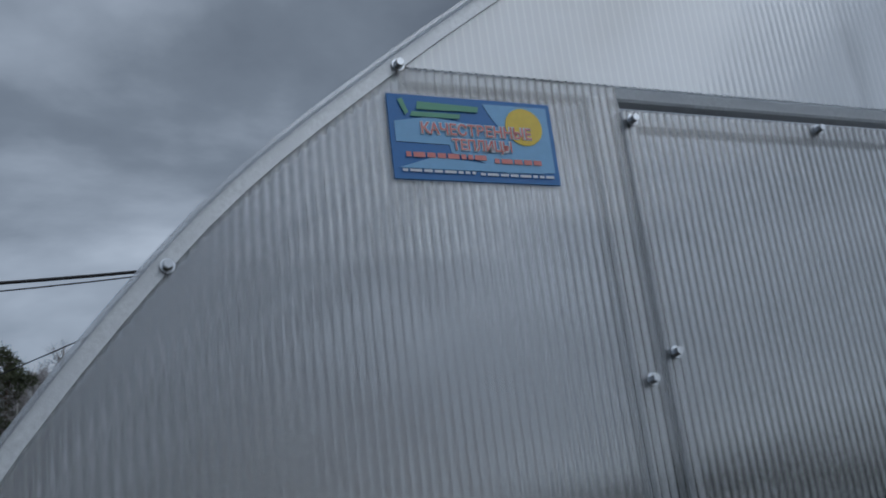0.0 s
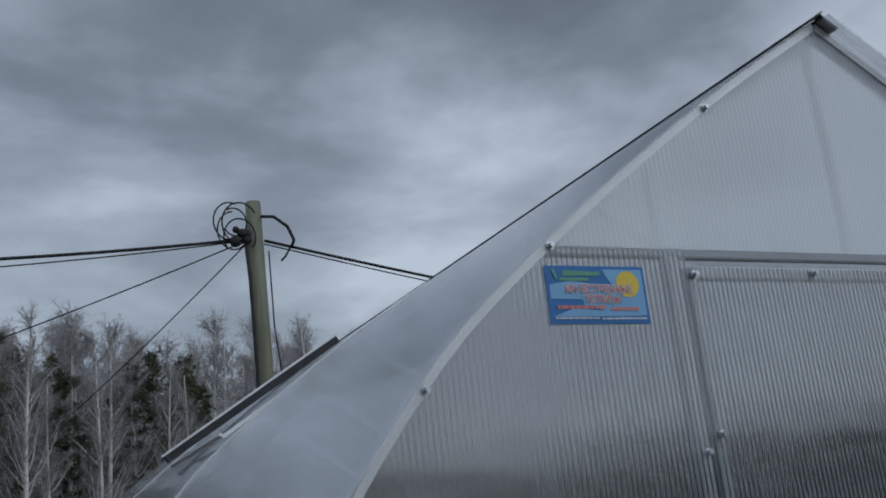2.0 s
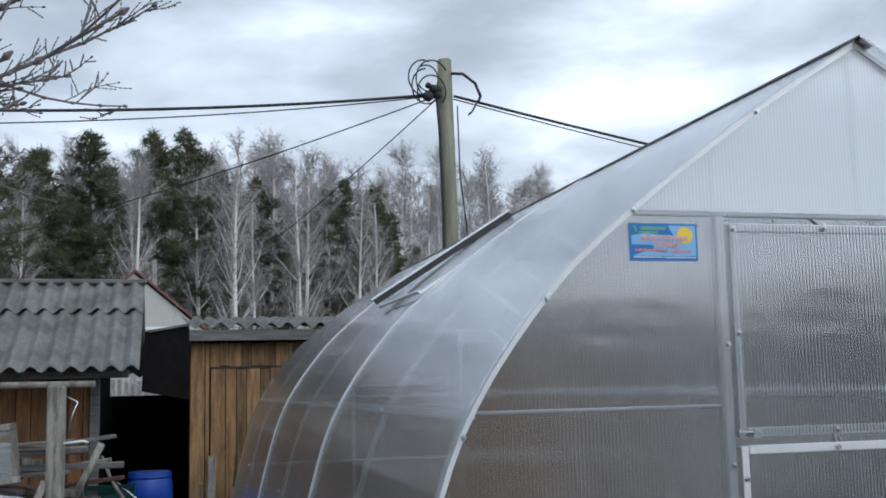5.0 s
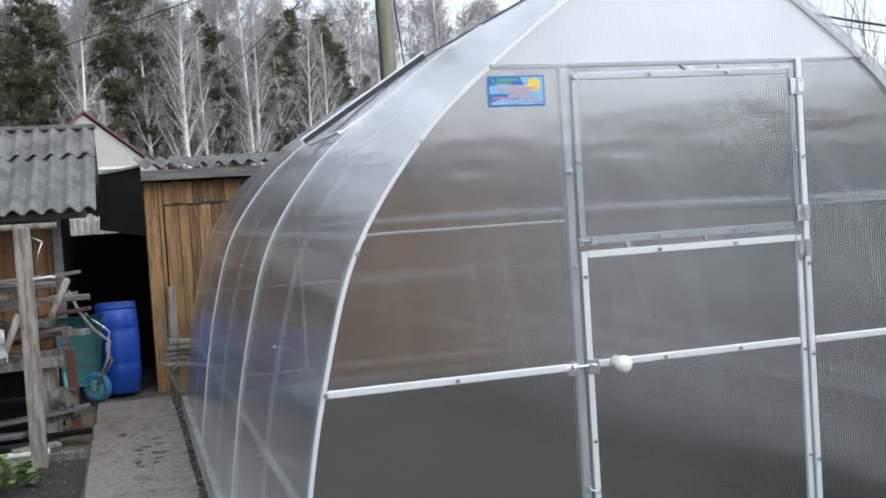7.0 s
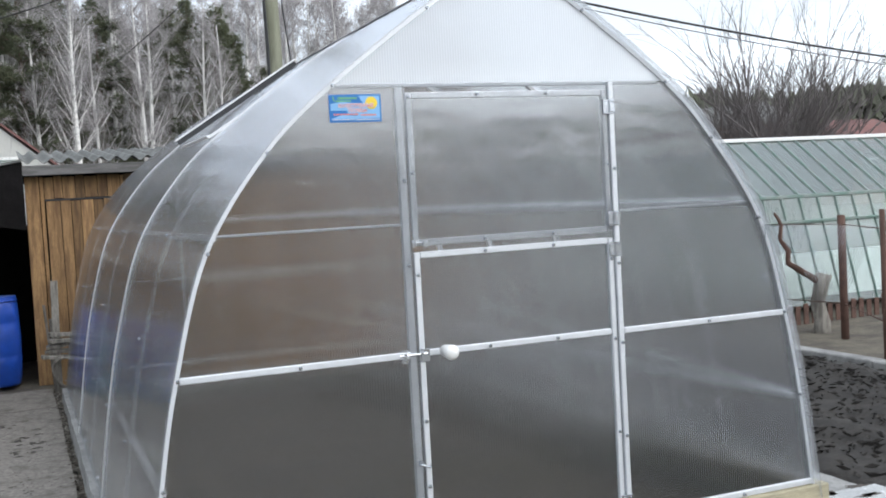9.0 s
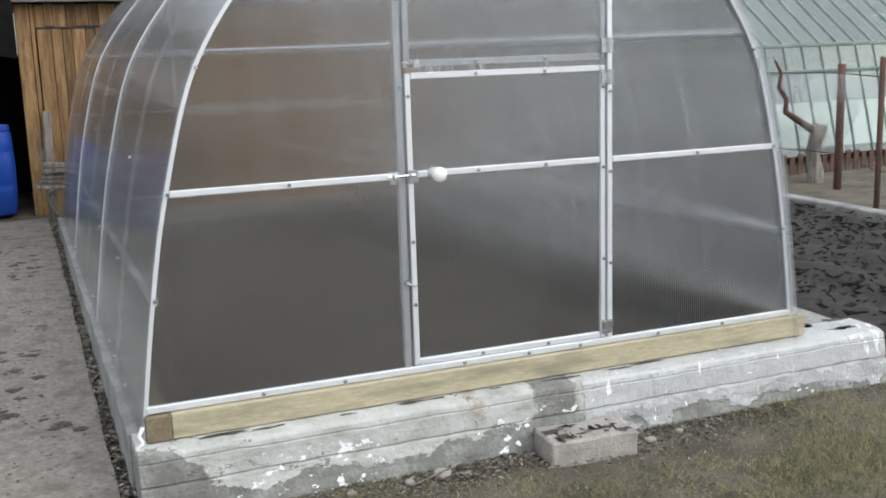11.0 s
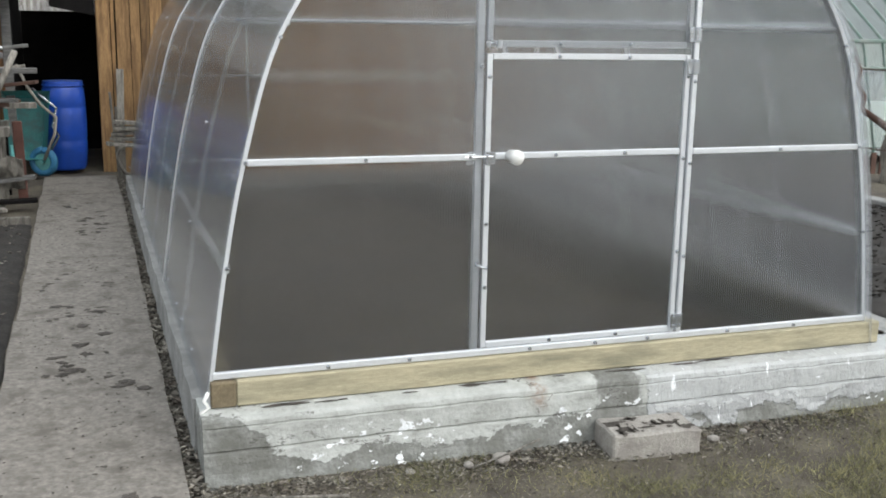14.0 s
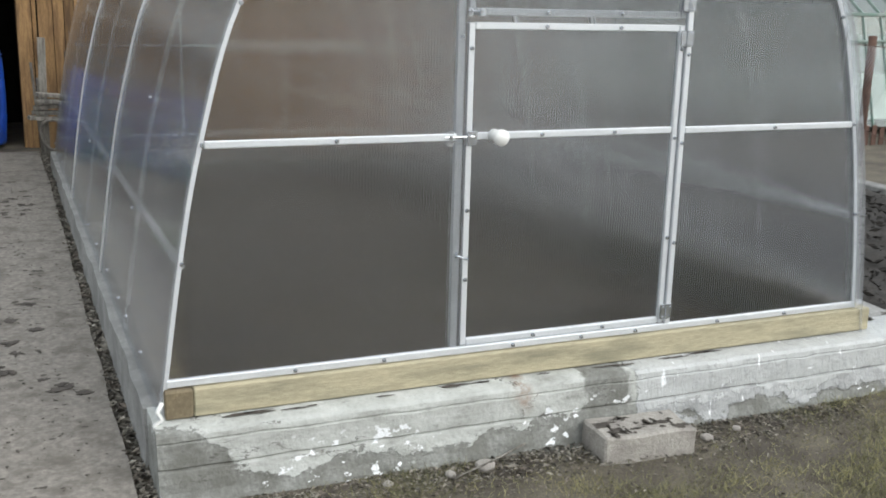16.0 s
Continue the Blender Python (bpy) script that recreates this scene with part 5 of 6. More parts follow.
for k in range(6):
    bmesh.ops.create_icosphere(bm, subdivisions=2, radius=rnd.uniform(0.04, 0.085), matrix=Matrix.Translation((3.2 + rnd.uniform(-0.12, 0.12), 11.31, 5.76 + rnd.uniform(-0.08, 0.1))))
part("clamp", bm, M_CABLE, pole, "black cable clamps")


def cable(pts, r, label):
    return tagged(tube("overhead_cable", pts, r, M_CABLE, n=6), label, "cable", "overhead cables")


cable(catenary((3.3, 11.4, 5.76), (-12, 11.0, 5.55), 0.5, 24), 0.021, "black overhead cable running from the pole")
cable(catenary((3.3, 11.4, 5.74), (-12, 11.2, 5.2), 0.5, 24), 0.009, "thin overhead wire running from the pole")
cable(catenary((3.5, 11.4, 5.74), (30.0, 11.45, 3.2), 0.75, 30), 0.02, "black overhead cable running from the pole")
cable(catenary((3.5, 11.42, 5.70), (30.0, 11.6, 2.95), 0.75, 30), 0.009, "thin overhead wire running from the pole")
cable(catenary((3.28, 11.45, 5.75), (-4.5, 22.0, 5.0), 0.15), 0.01, "thin wire dropping from the pole")
cable(catenary((3.28, 11.5, 5.72), (2.1, 22.0, 5.2), 0.05), 0.01, "thin wire dropping from the pole")


PIVOT = Vector((-0.46, -2.93, 1.742))


def nudge(ob, k):
    """Scale a thing and its place about one fixed point of the garden."""
    ob.matrix_basis = Matrix.Translation(PIVOT) @ Matrix.Scale(k, 4) @ Matrix.Translation(-PIVOT) @ ob.matrix_basis


for o in scene.objects:
    if o.parent is None and o.name.split(".")[0] in ("plank_shed", "lean_to", "old_shed", "barrel", "wheelbarrow", "timber_bundle", "lath"):
        nudge(o, 1.038)
        if o.name in ("barrel", "wheelbarrow"):
            o.location.z += 0.155 if o.name == "wheelbarrow" else 0.165
    if o.parent is None and o.name.split(".")[0] in ("ground_board", "edging_board", "green_board", "red_plank", "timber_stack", "rag", "plastic_sheet", "old_window"):
        o.location.z += 0.065
    if o.parent is None and o.name.split(".")[0] in ("power_pole", "overhead_cable"):
        nudge(o, 0.897)
        o.location.z += 0.09


# ---- trees ----
def birch_meshes(seed, H):
    rnd = random.Random(seed)
    TV, TF, CV, CF = [], [], [], []
    ph = rnd.uniform(0, 6)
    trunk = [Vector((0.12 * math.sin(z * 0.45 + ph) * z / H, 0.1 * math.cos(z * 0.5 + ph) * z / H, z)) for z in np.linspace(-0.3, H, 16)]
    add_tube(TV, TF, trunk, list(np.linspace(0.14, 0.014, 16)), 7)
    for k in range(34):
        f = rnd.uniform(0.28, 0.97)
        p = trunk[0].lerp(trunk[-1], f)
        p = trunk[min(15, int(f * 15))].lerp(trunk[min(15, int(f * 15) + 1)], f * 15 % 1)
        az = rnd.uniform(0, 6.283)
        L = (1.1 - f) * rnd.uniform(1.6, 3.3) + 0.35
        el = radians(rnd.uniform(38, 66))
        d = Vector((math.cos(az) * math.cos(el), math.sin(az) * math.cos(el), math.sin(el)))
        pts = [p]
        for s in range(5):
            d = (d + Vector((rnd.uniform(-.16, .16), rnd.uniform(-.16, .16), 0.06))).normalized()
            pts.append(pts[-1] + d * L / 5)
        r0 = 0.014 + 0.022 * (1 - f)
        add_tube(TV if L > 1.1 else CV, TF if L > 1.1 else CF, pts, list(np.linspace(r0, 0.005, 6)), 4, cap=False)
        for s in range(14):
            q = pts[1 + s % 5].lerp(pts[max(0, s % 5)], rnd.random())
            dd = (d + Vector((rnd.uniform(-.8, .8), rnd.uniform(-.8, .8), rnd.uniform(-.3, .5)))).normalized()
            l2 = rnd.uniform(0.3, 0.8) * (0.6 + 0.2 * L)
            e = q + dd * l2 + Vector((0, 0, -0.05 * l2))
            add_tube(CV, CF, [q, q.lerp(e, 0.5) + Vector((0, 0, 0.03)), e], [0.007, 0.005, 0.003], 3, cap=False)
            for u in range(7):
                g = q.lerp(e, rnd.uniform(0.25, 1.0))
                h = g + (dd * 0.5 + Vector((rnd.uniform(-.8, .8), rnd.uniform(-.8, .8), rnd.uniform(-.8, .4)))).normalized() * rnd.uniform(0.12, 0.42)
                add_tube(CV, CF, [g, h], [0.0045, 0.0025], 3, cap=False)
    return TV, TF, CV, CF


def birch(seed, H, at):
    TV, TF, CV, CF = birch_meshes(seed, H)
    t = thing("birch_tree", "bare white-stemmed birch with fine grey twigs", "tree", at=at, group="forest birches")
    data_part("trunk", TV, TF, M_BIRCH, t, smooth=True)
    data_part("crown", CV, CF, M_TWIG, t)
    return t


def pine(seed, H, at, start=0.3, wide=1.7, spruce=False):
    rnd = random.Random(seed)
    TV, TF, CV, CF = [], [], [], []
    trunk = [Vector((0.1 * math.sin(z * 0.4 + seed) * z / H, 0, z)) for z in np.linspace(-0.3, H, 10)]
    add_tube(TV, TF, trunk, list(np.linspace(0.16, 0.02, 10)), 8)
    nb = 95
    for k in range(nb):
        f = start + (1 - start) * (k + rnd.random()) / nb
        p = trunk[min(9, int(f * 9))].lerp(trunk[min(9, int(f * 9) + 1)], f * 9 % 1)
        az = rnd.uniform(0, 6.283)
        g = (f - start) / (1 - start)
        L = wide * ((1 - g) ** 0.75 * rnd.uniform(0.55, 1.05) + 0.12) if spruce else wide * (math.sin(math.pi * min(1, 0.22 + 0.8 * g)) ** 0.7 * rnd.uniform(0.45, 1.05) + 0.1)
        el = radians(rnd.uniform(-14, 18) if spruce else rnd.uniform(-5, 42))
        d = Vector((math.cos(az) * math.cos(el), math.sin(az) * math.cos(el), math.sin(el)))
        e = p + d * L
        add_tube(TV, TF, [p, p.lerp(e, 0.5) + Vector((0, 0, -0.04)), e], [0.03, 0.018, 0.006], 4, cap=False)
        n = int(5 + 6 * L)
        for s in range(n):
            c = p.lerp(e, 0.22 + 0.8 * (s + rnd.random()) / n) + Vector((rnd.uniform(-.22, .22), rnd.uniform(-.22, .22), rnd.uniform(-.1, .14)))
            for u in range(20):
                dd = Vector((rnd.gauss(0, 1), rnd.gauss(0, 1), rnd.gauss(0.25, 0.8))).normalized()
                l = rnd.uniform(0.12, 0.34)
                w = dd.cross(Vector((rnd.gauss(0, 1), rnd.gauss(0, 1), rnd.gauss(0, 1)))).normalized() * rnd.uniform(0.008, 0.018)
                i = len(CV)
                CV += [tuple(c - w), tuple(c + w), tuple(c + dd * l + w * 0.4), tuple(c + dd * l - w * 0.4)]
                CF.append((i, i + 1, i + 2, i + 3))
    t = thing("pine_tree", "dark green pine with a brown trunk", "tree", at=at, group="forest pines")
    data_part("trunk", TV, TF, M_PINEBARK, t, smooth=True)
    data_part("crown", CV, CF, M_NEEDLE, t)
    return t


def stand(x40, top, y, H, turn):
    """Pose of a tree whose tip shows at x40, top on the plane y = 40, moved to depth y."""
    f = (y + 2.94) / 42.94
    x = -0.485 + (x40 + 0.485) * f
    z = 1.76 + (top - 1.76) * f
    s = z / H
    return pose(x, y, -0.05, 0, 0, turn) @ Matrix.Diagonal((s, s, s, 1))


P_SRC = [pine(31, 11, stand(-7.4, 12.4, 30, 11, 0), 0.1, 2.3), pine(32, 11, stand(-3.3, 11.9, 37, 11, 40), 0.3, 1.75),
         pine(33, 11, stand(0.35, 12.1, 38, 11, 80), 0.28, 1.7), pine(34, 11, stand(7.9, 10.1, 37, 11, 10), 0.16, 1.5, True)]
B_SRC = [birch(41, 11, stand(2.3, 12.2, 34, 11, 0)), birch(42, 11, stand(-1.6, 11.0, 31, 11, 0)), birch(43, 11, stand(4.8, 11.3, 35, 11, 0)), birch(44, 11, stand(7.4, 9.8, 33, 11, 0))]


def plant(src, H, x40, top, y, turn):
    m = stand(x40, top, y, H, turn)
    c = copy_thing(src, Matrix.LocRotScale(m.translation, m.to_quaternion(), None))
    c.scale = m.to_scale()
    return c


for i, x40, top, y in ((0, -9.2, 12.2, 33), (1, -5.4, 11.2, 36), (2, -1.0, 12.0, 42), (1, 1.7, 10.6, 44), (2, 3.2, 10.2, 40), (3, 5.9, 9.9, 40), (3, 6.8, 10.4, 41), (3, 8.7, 9.0, 39),
                       (0, -12, 12.5, 36), (2, -4.2, 10.2, 46), (3, 4.4, 9.3, 46), (2, -2.2, 9.2, 50), (1, 2.5, 9.4, 50), (3, 7.3, 8.6, 48), (3, 9.7, 7.6, 47), (0, -15, 12, 38), (3, 0.0, 9.2, 48), (1, -7.8, 10.5, 44), (2, -5.8, 10.8, 47), (1, -2.6, 10.6, 44), (3, 5.2, 9.0, 43), (3, 8.1, 9.4, 45), (2, 0.9, 10.0, 52), (1, 3.9, 9.0, 54)):
    plant(P_SRC[i], 11, x40, top, y, rnd.uniform(0, 360))
BIRCHES = [(1, 3.7, 11.9, 40), (2, 3.0, 9.4, 36), (3, 6.0, 10.6, 44), (0, 9.2, 10.7, 42), (1, 10.4, 9.9, 45), (2, 11.8, 10.6, 44), (0, 13.0, 11.3, 42), (3, 14.3, 10.1, 46), (1, 15.8, 10.9, 43), (2, 17.4, 10.4, 45),
           (0, 19.0, 10.6, 44), (0, -5.0, 11.4, 40), (1, -4.0, 11.5, 38), (2, -0.2, 11.3, 45), (3, 1.2, 11.0, 41), (0, 5.3, 10.8, 50), (1, 8.2, 10.2, 50),]
for i, x40, top, y in BIRCHES:
    plant(B_SRC[i], 11, x40, top, y, rnd.uniform(0, 360))
for k in range(13):
    plant(B_SRC[(k * 3) % 4], 11, -8.5 + k * 1.35 + rnd.uniform(-0.3, 0.3), rnd.uniform(9.8, 12.0) - 0.13 * max(0, k - 6), rnd.uniform(33, 45), rnd.uniform(0, 360))
for k in range(84):
    plant(B_SRC[k % 4], 11, -18 + k * 0.44 + rnd.uniform(-0.5, 0.5), rnd.uniform(9.2, 11.9), rnd.uniform(50, 64), rnd.uniform(0, 360))


# distant wooded skyline; the unseen part behind the camera is added to darken reflections
def far_wood():
    r2 = random.Random(77)
    V, F = [], []
    for k in range(4600):
        a = radians(r2.uniform(-180, 180)) if k < 1900 else radians(r2.uniform(28, 62))
        dist = r2.uniform(105, 190)
        x, y = dist * math.sin(a), dist * math.cos(a)
        H = r2.uniform(10.4, 11.3) * (0.96 + 0.04 * math.sin(a * 23))
        for lay in range(7):
            z0 = H * (0.02 + 0.135 * lay)
            rr = (2.3 - 0.2 * lay) * r2.uniform(0.75, 1.2)
            for j in range(12):
                t = r2.uniform(0, 6.283)
                i = len(V)
                dx, dy = math.cos(t), math.sin(t)
                V += [(x, y, z0 + H * 0.22), (x + rr * dx - 0.22 * dy, y + rr * dy + 0.22 * dx, z0), (x + rr * dx + 0.22 * dy, y + rr * dy - 0.22 * dx, z0 + r2.uniform(-0.3, 0.3))]
                F.append((i, i + 1, i + 2))
    tagged(data_part("far_wood", V, F, M_FAR), "dark line of distant conifers", "woodland", kind="stuff")


far_wood()


def bare_tree(name, base, H, spread, seed, label, mat, limbs=9, lean=(0, 0), thick=0.09, depth=4, kids=5, multi=False):
    rnd = random.Random(seed)
    TV, TF, CV, CF = [], [], [], []
    def grow(p, d, L, r, lev):
        pts = [p]
        for s in range(4):
            d = (d + Vector((rnd.gauss(0, .11), rnd.gauss(0, .11), rnd.gauss(0.03, .08)))).normalized()
            pts.append(pts[-1] + d * L / 4)
        thin = lev >= 2
        add_tube(CV if thin else TV, CF if thin else TF, pts, list(np.linspace(r, r * 0.55, 5)), 3 if lev > 2 else 5, cap=False)
        if lev >= depth:
            return
        for k in range(kids):
            q = pts[1 + k % 4].lerp(pts[k % 4], rnd.random())
            dd = (d + Vector((rnd.gauss(0, .6), rnd.gauss(0, .6), rnd.gauss(0.1, .4))) * spread).normalized()
            grow(q, dd, L * rnd.uniform(0.42, 0.68), max(0.0022, r * 0.5), lev + 1)
    if multi:
        for k in range(limbs):
            a = rnd.uniform(0, 6.283)
            grow(Vector((rnd.uniform(-.5, .5), rnd.uniform(-.5, .5), -0.1)), Vector((0.42 * math.cos(a), 0.42 * math.sin(a), 1)).normalized(), H * rnd.uniform(0.7, 1.0), thick, 1)
    else:
        tr = [Vector((lean[0] * f, lean[1] * f, H * 0.55 * f - 0.2)) for f in np.linspace(0, 1, 6)]
        add_tube(TV, TF, tr, list(np.linspace(thick, thick * 0.6, 6)), 8)
        for k in range(limbs):
            q = tr[3].lerp(tr[5], rnd.random())
            a = 6.283 * k / limbs + rnd.uniform(-.3, .3)
            grow(q, Vector((math.cos(a), math.sin(a), rnd.uniform(0.25, 0.8))).normalized(), H * rnd.uniform(0.32, 0.45), thick * 0.4, 1)
    t = thing(name, label, "tree", at=pose(*base))
    data_part("trunk", TV, TF, mat, t, smooth=True)
    data_part("crown", CV, CF, mat, t)
    return t


def fruit_tree():
    r2 = random.Random(17)
    TV, TF, CV, CF = [], [], [], []
    add_tube(TV, TF, [(-3.3, 2.7, -0.2), (-3.25, 2.7, 1.0), (-3.1, 2.65, 1.9), (-2.9, 2.6, 2.5)], [0.10, 0.085, 0.075, 0.06], 9)

    def shoot(p, d, L, r, lev):
        pts = [p]
        for s in range(5):
            d = (d + Vector((r2.gauss(0, .09), r2.gauss(0, .09), r2.gauss(0.02, .08)))).normalized()
            pts.append(pts[-1] + d * L / 5)
        add_tube(CV if lev else TV, CF if lev else TF, pts, list(np.linspace(r, r * 0.5, 6)), 5 if lev < 2 else 4, cap=False)
        for q in pts[1:]:
            w = r * 1.3 + 0.0015
            add_tube(CV, CF, [q - d * w * 1.4, q, q + d * w * 1.6], [0.4 * w, w, 0.3 * w], 4, cap=False)
        if lev >= 3:
            return
        for k in range((10, 5, 4)[lev]):
            q = pts[1 + k % 5].lerp(pts[k % 5], r2.random())
            dd = (d * 0.75 + Vector((r2.gauss(0, .45), r2.gauss(0, .5), r2.gauss(0.22, .42)))).normalized()
            shoot(q, dd, L * r2.uniform(0.26, 0.46), max(0.0028, r * 0.5), lev + 1)
    for a, b in (((-2.9, 2.6, 2.5), (-0.75, 2.5, 3.22)), ((-2.95, 2.6, 2.4), (-1.25, 2.45, 3.0)), ((-2.9, 2.6, 2.5), (-1.0, 2.5, 3.75)), ((-2.9, 2.6, 2.5), (-1.6, 2.9, 3.5)), ((-2.9, 2.6, 2.5), (-3.6, 3.0, 3.8)), ((-2.95, 2.6, 2.4), (-3.9, 2.2, 3.4))):
        a, b = Vector(a), Vector(b)
        shoot(a, (b - a).normalized(), (b - a).length, 0.016, 0)
    t = thing("fruit_tree", "bare budding fruit tree with knotty dark twigs", "tree", at=pose(0.22, 0, 0.02))
    data_part("trunk", TV, TF, M_BARK, t, smooth=True)
    data_part("crown", CV, CF, M_BARK, t)


fruit_tree()
for bx, by, hh, sd in ((-1.6, 14.0, 1.7, 3), (-0.4, 15.0, 1.9, 4), (-2.8, 15.5, 1.9, 5)):
    bare_tree("bare_bush", (bx, by, 0), hh, 0.5, sd, "low grey leafless bush behind the sheds", M_TWIG, limbs=18, thick=0.018, depth=4, kids=6, multi=True)
bare_tree("bare_shrub", (17.6, 17.5, 0), 4.3, 0.5, 9, "tall bare many-stemmed shrub behind the glasshouse", M_BARK, limbs=34, thick=0.035, depth=4, kids=6, multi=True)

# ---- right-hand neighbour plot ----
glass = thing("glasshouse", "old glass greenhouse with faded green glazing bars", "greenhouse")
GX0, GX1 = 7.3, 17.0
B0, E0, R0 = (6.55, 0.14), (6.95, 1.52), (8.0, 2.28)


def slope_panel(name, a, b, x0, x1, th, mat, parent):
    bm = bmesh.new()
    q = [(x0, *a), (x1, *a), (x1, *b), (x0, *b)]
    f = bm.faces.new([bm.verts.new(p) for p in q])
    r = bmesh.ops.extrude_face_region(bm, geom=[f])
    for v in r["geom"]:
        if isinstance(v, bmesh.types.BMVert):
            v.co.y += th
    bmesh.ops.recalc_face_normals(bm, faces=bm.faces)
    return part(name, bm, mat, parent)


n = 33
for i in range(n):
    x0, x1 = GX0 + (GX1 - GX0) * i / n, GX0 + (GX1 - GX0) * (i + 1) / n
    slope_panel("pane", B0, E0, x0 + 0.012, x1 - 0.012, 0.004, M_GLASS, glass)
    slope_panel("roof_pane", E0, R0, x0 + 0.012, x1 - 0.012, 0.004, M_GLASS, glass)
for i in range(n + 1):
    x = GX0 + (GX1 - GX0) * i / n
    for a, b in ((B0, E0), (E0, R0)):
        V, F = [], []
        add_tube(V, F, [(x, a[0] - 0.006, a[1]), (x, b[0] - 0.006, b[1])], 0.017, 4)
        data_part("glazing_bar", V, F, M_OLDGREEN, glass)
slope_panel("back_wall", (9.1, 0.1), (9.05, 1.5), GX0, GX1, 0.004, M_GLASS, glass)
slope_panel("back_roof", (9.05, 1.5), (8.01, 2.28), GX0, GX1, 0.004, M_GLASS, glass)
slope_panel("end_wall", (6.6, 0.1), (8.0, 0.1), GX0, GX0 + 0.01, 0.004, M_GLASS, glass)
block("ridge", (GX0, GX1, 7.97, 8.04, 2.28, 2.33), M_WHITE, glass, "pale ridge board")
block("eave_rail", (GX0, GX1, 6.92, 6.97, 1.49, 1.53), M_OLDGREEN, glass)
block("mid_rail", (GX0, GX1, 6.80, 6.84, 1.17, 1.20), M_OLDGREEN, glass)
block("white_sheeting", (GX0 + 0.5, GX1, 6.83, 6.85, 0.2, 0.78), M_WHITE, glass, "white sheeting behind the lower panes", bevel=0.004)
block("inner_bed", (GX0, GX1, 7.2, 8.9, 0.0, 0.3), M_SOIL, glass)
pf = thing("picket_edging", "low reddish picket edging before the glasshouse", "fence")
for k in range(70):
    x = 7.6 + k * 0.125
    h = 0.20 + rnd.uniform(-0.03, 0.03)
    block("picket", (x, x + 0.075, 6.25, 6.27, -0.05, h), M_RUST, pf, bevel=0.004)
kerb = thing("kerb", "pale concrete kerb strip along the bed", "kerb", kind="structure")
for k in range(7):
    block("kerb_stone", (6.82, 6.98, -1.5 + 1.25 * k, -0.26 + 1.25 * k, -0.1, 0.05 + rnd.uniform(-0.01, 0.01)), M_CONCRETE, kerb, bevel=0.012)
fence = thing("wire_fence", "rusty post and wire fence", "fence")
for x, y, r, h in ((7.98, 5.05, 0.045, 1.32), (7.06, 3.55, 0.028, 1.42), (7.8, 6.6, 0.03, 1.3), (7.6, 2.2, 0.035, 1.4)):
    tube("post", [(x, y, -0.2), (x, y, h)], r, M_RUST, fence)
for z in (0.35, 1.22):
    tube("wire", [(7.8, 6.6, z), (7.98, 5.05, z), (7.06, 3.55, z + 0.02), (7.6, 2.2, z)], 0.006, M_RUST, fence)
for k in range(40):
    y = 5.05 + 1.55 * k / 40
    for s in (-1, 1):
        tube("mesh_wire", [(7.95, y, 0.35), (7.93, y + s * 0.55, 1.22)], 0.0028, M_SCREW, fence, n=3)
st = thing("dead_stump", "crooked brown stump with a dry twisted vine", "stump", at=pose(8.1, 5.55, 0))
V, F = [], []
add_tube(V, F, [(0.0, 0, -0.15), (0.02, 0, 0.1), (-0.03, 0.01, 0.32), (0.02, 0, 0.5), (0.05, -0.02, 0.64)], [0.11, 0.09, 0.08, 0.085, 0.09], 10)
data_part("trunk", V, F, M_GREYWOOD, st, smooth=True)
V, F = [], []
add_tube(V, F, [(-0.02, 0.0, 0.56), (-0.16, 0.10, 0.68), (-0.27, 0.20, 0.78), (-0.26, 0.20, 0.92), (-0.33, 0.25, 1.06), (-0.31, 0.24, 1.22), (-0.37, 0.28, 1.36)], [0.045, 0.04, 0.034, 0.03, 0.026, 0.022, 0.014], 7)
data_part("vine", V, F, M_RUST, st, smooth=True)

fh = thing("brown_house", "distant brown wooden house with a red-brown roof", "house")
block("wall", (43.6, 50.2, 42, 48, 0, 3.1), M_HOUSEWOOD, fh)
bm = bmesh.new()
q = [(43.1, 41.5, 3.0), (50.7, 41.5, 3.0), (50.7, 48.5, 3.0), (43.1, 48.5, 3.0), (44.6, 45, 5.0), (48.4, 45, 5.0)]
v = [bm.verts.new(p) for p in q]
for f in ((0, 1, 5, 4), (1, 2, 5), (2, 3, 4, 5), (3, 0, 4), (3, 2, 1, 0)):
    bm.faces.new([v[i] for i in f])
part("roof", bm, M_ROOFRED, fh)
for x in (44.4, 46.2, 48.2):
    w = block("window", (x, x + 1.0, 41.95, 41.98, 1.2, 2.5), M_GLASS, fh)
    block("frame", (x - 0.08, x + 1.08, 41.9, 41.94, 2.5, 2.6), M_WHITE, w)
th = thing("house", "tan house with a low grey roof behind a bare shrub", "house")
block("wall", (45.8, 51.0, 56, 62, 0, 5.6), M_HOUSEWOOD, th)
bm = bmesh.new()
q = [(45.2, 55.4, 5.5), (51.6, 55.4, 5.9), (51.6, 62.6, 5.9), (45.2, 62.6, 5.5), (45.2, 59, 7.0), (51.6, 59, 7.5)]
v = [bm.verts.new(p) for p in q]
for f in ((0, 1, 5, 4), (1, 2, 5), (2, 3, 4, 5), (3, 0, 4), (3, 2, 1, 0)):
    bm.faces.new([v[i] for i in f])
part("roof", bm, M_SLATE, th)
bh = thing("birdhouse", "dark birdhouse on a tall thin pole", "birdhouse", at=pose(18.62, 14, 0))
tube("pole", [(0.0, 0, -0.3), (-0.08, 0, 2.5), (0.02, 0, 4.55)], 0.06, M_FASCIA, bh)
bm = bmesh.new()
box(bm, -0.16, 0.16, -0.15, 0.15, 4.5, 4.95, 0.01)
bx = part("box", bm, M_FASCIA, bh)
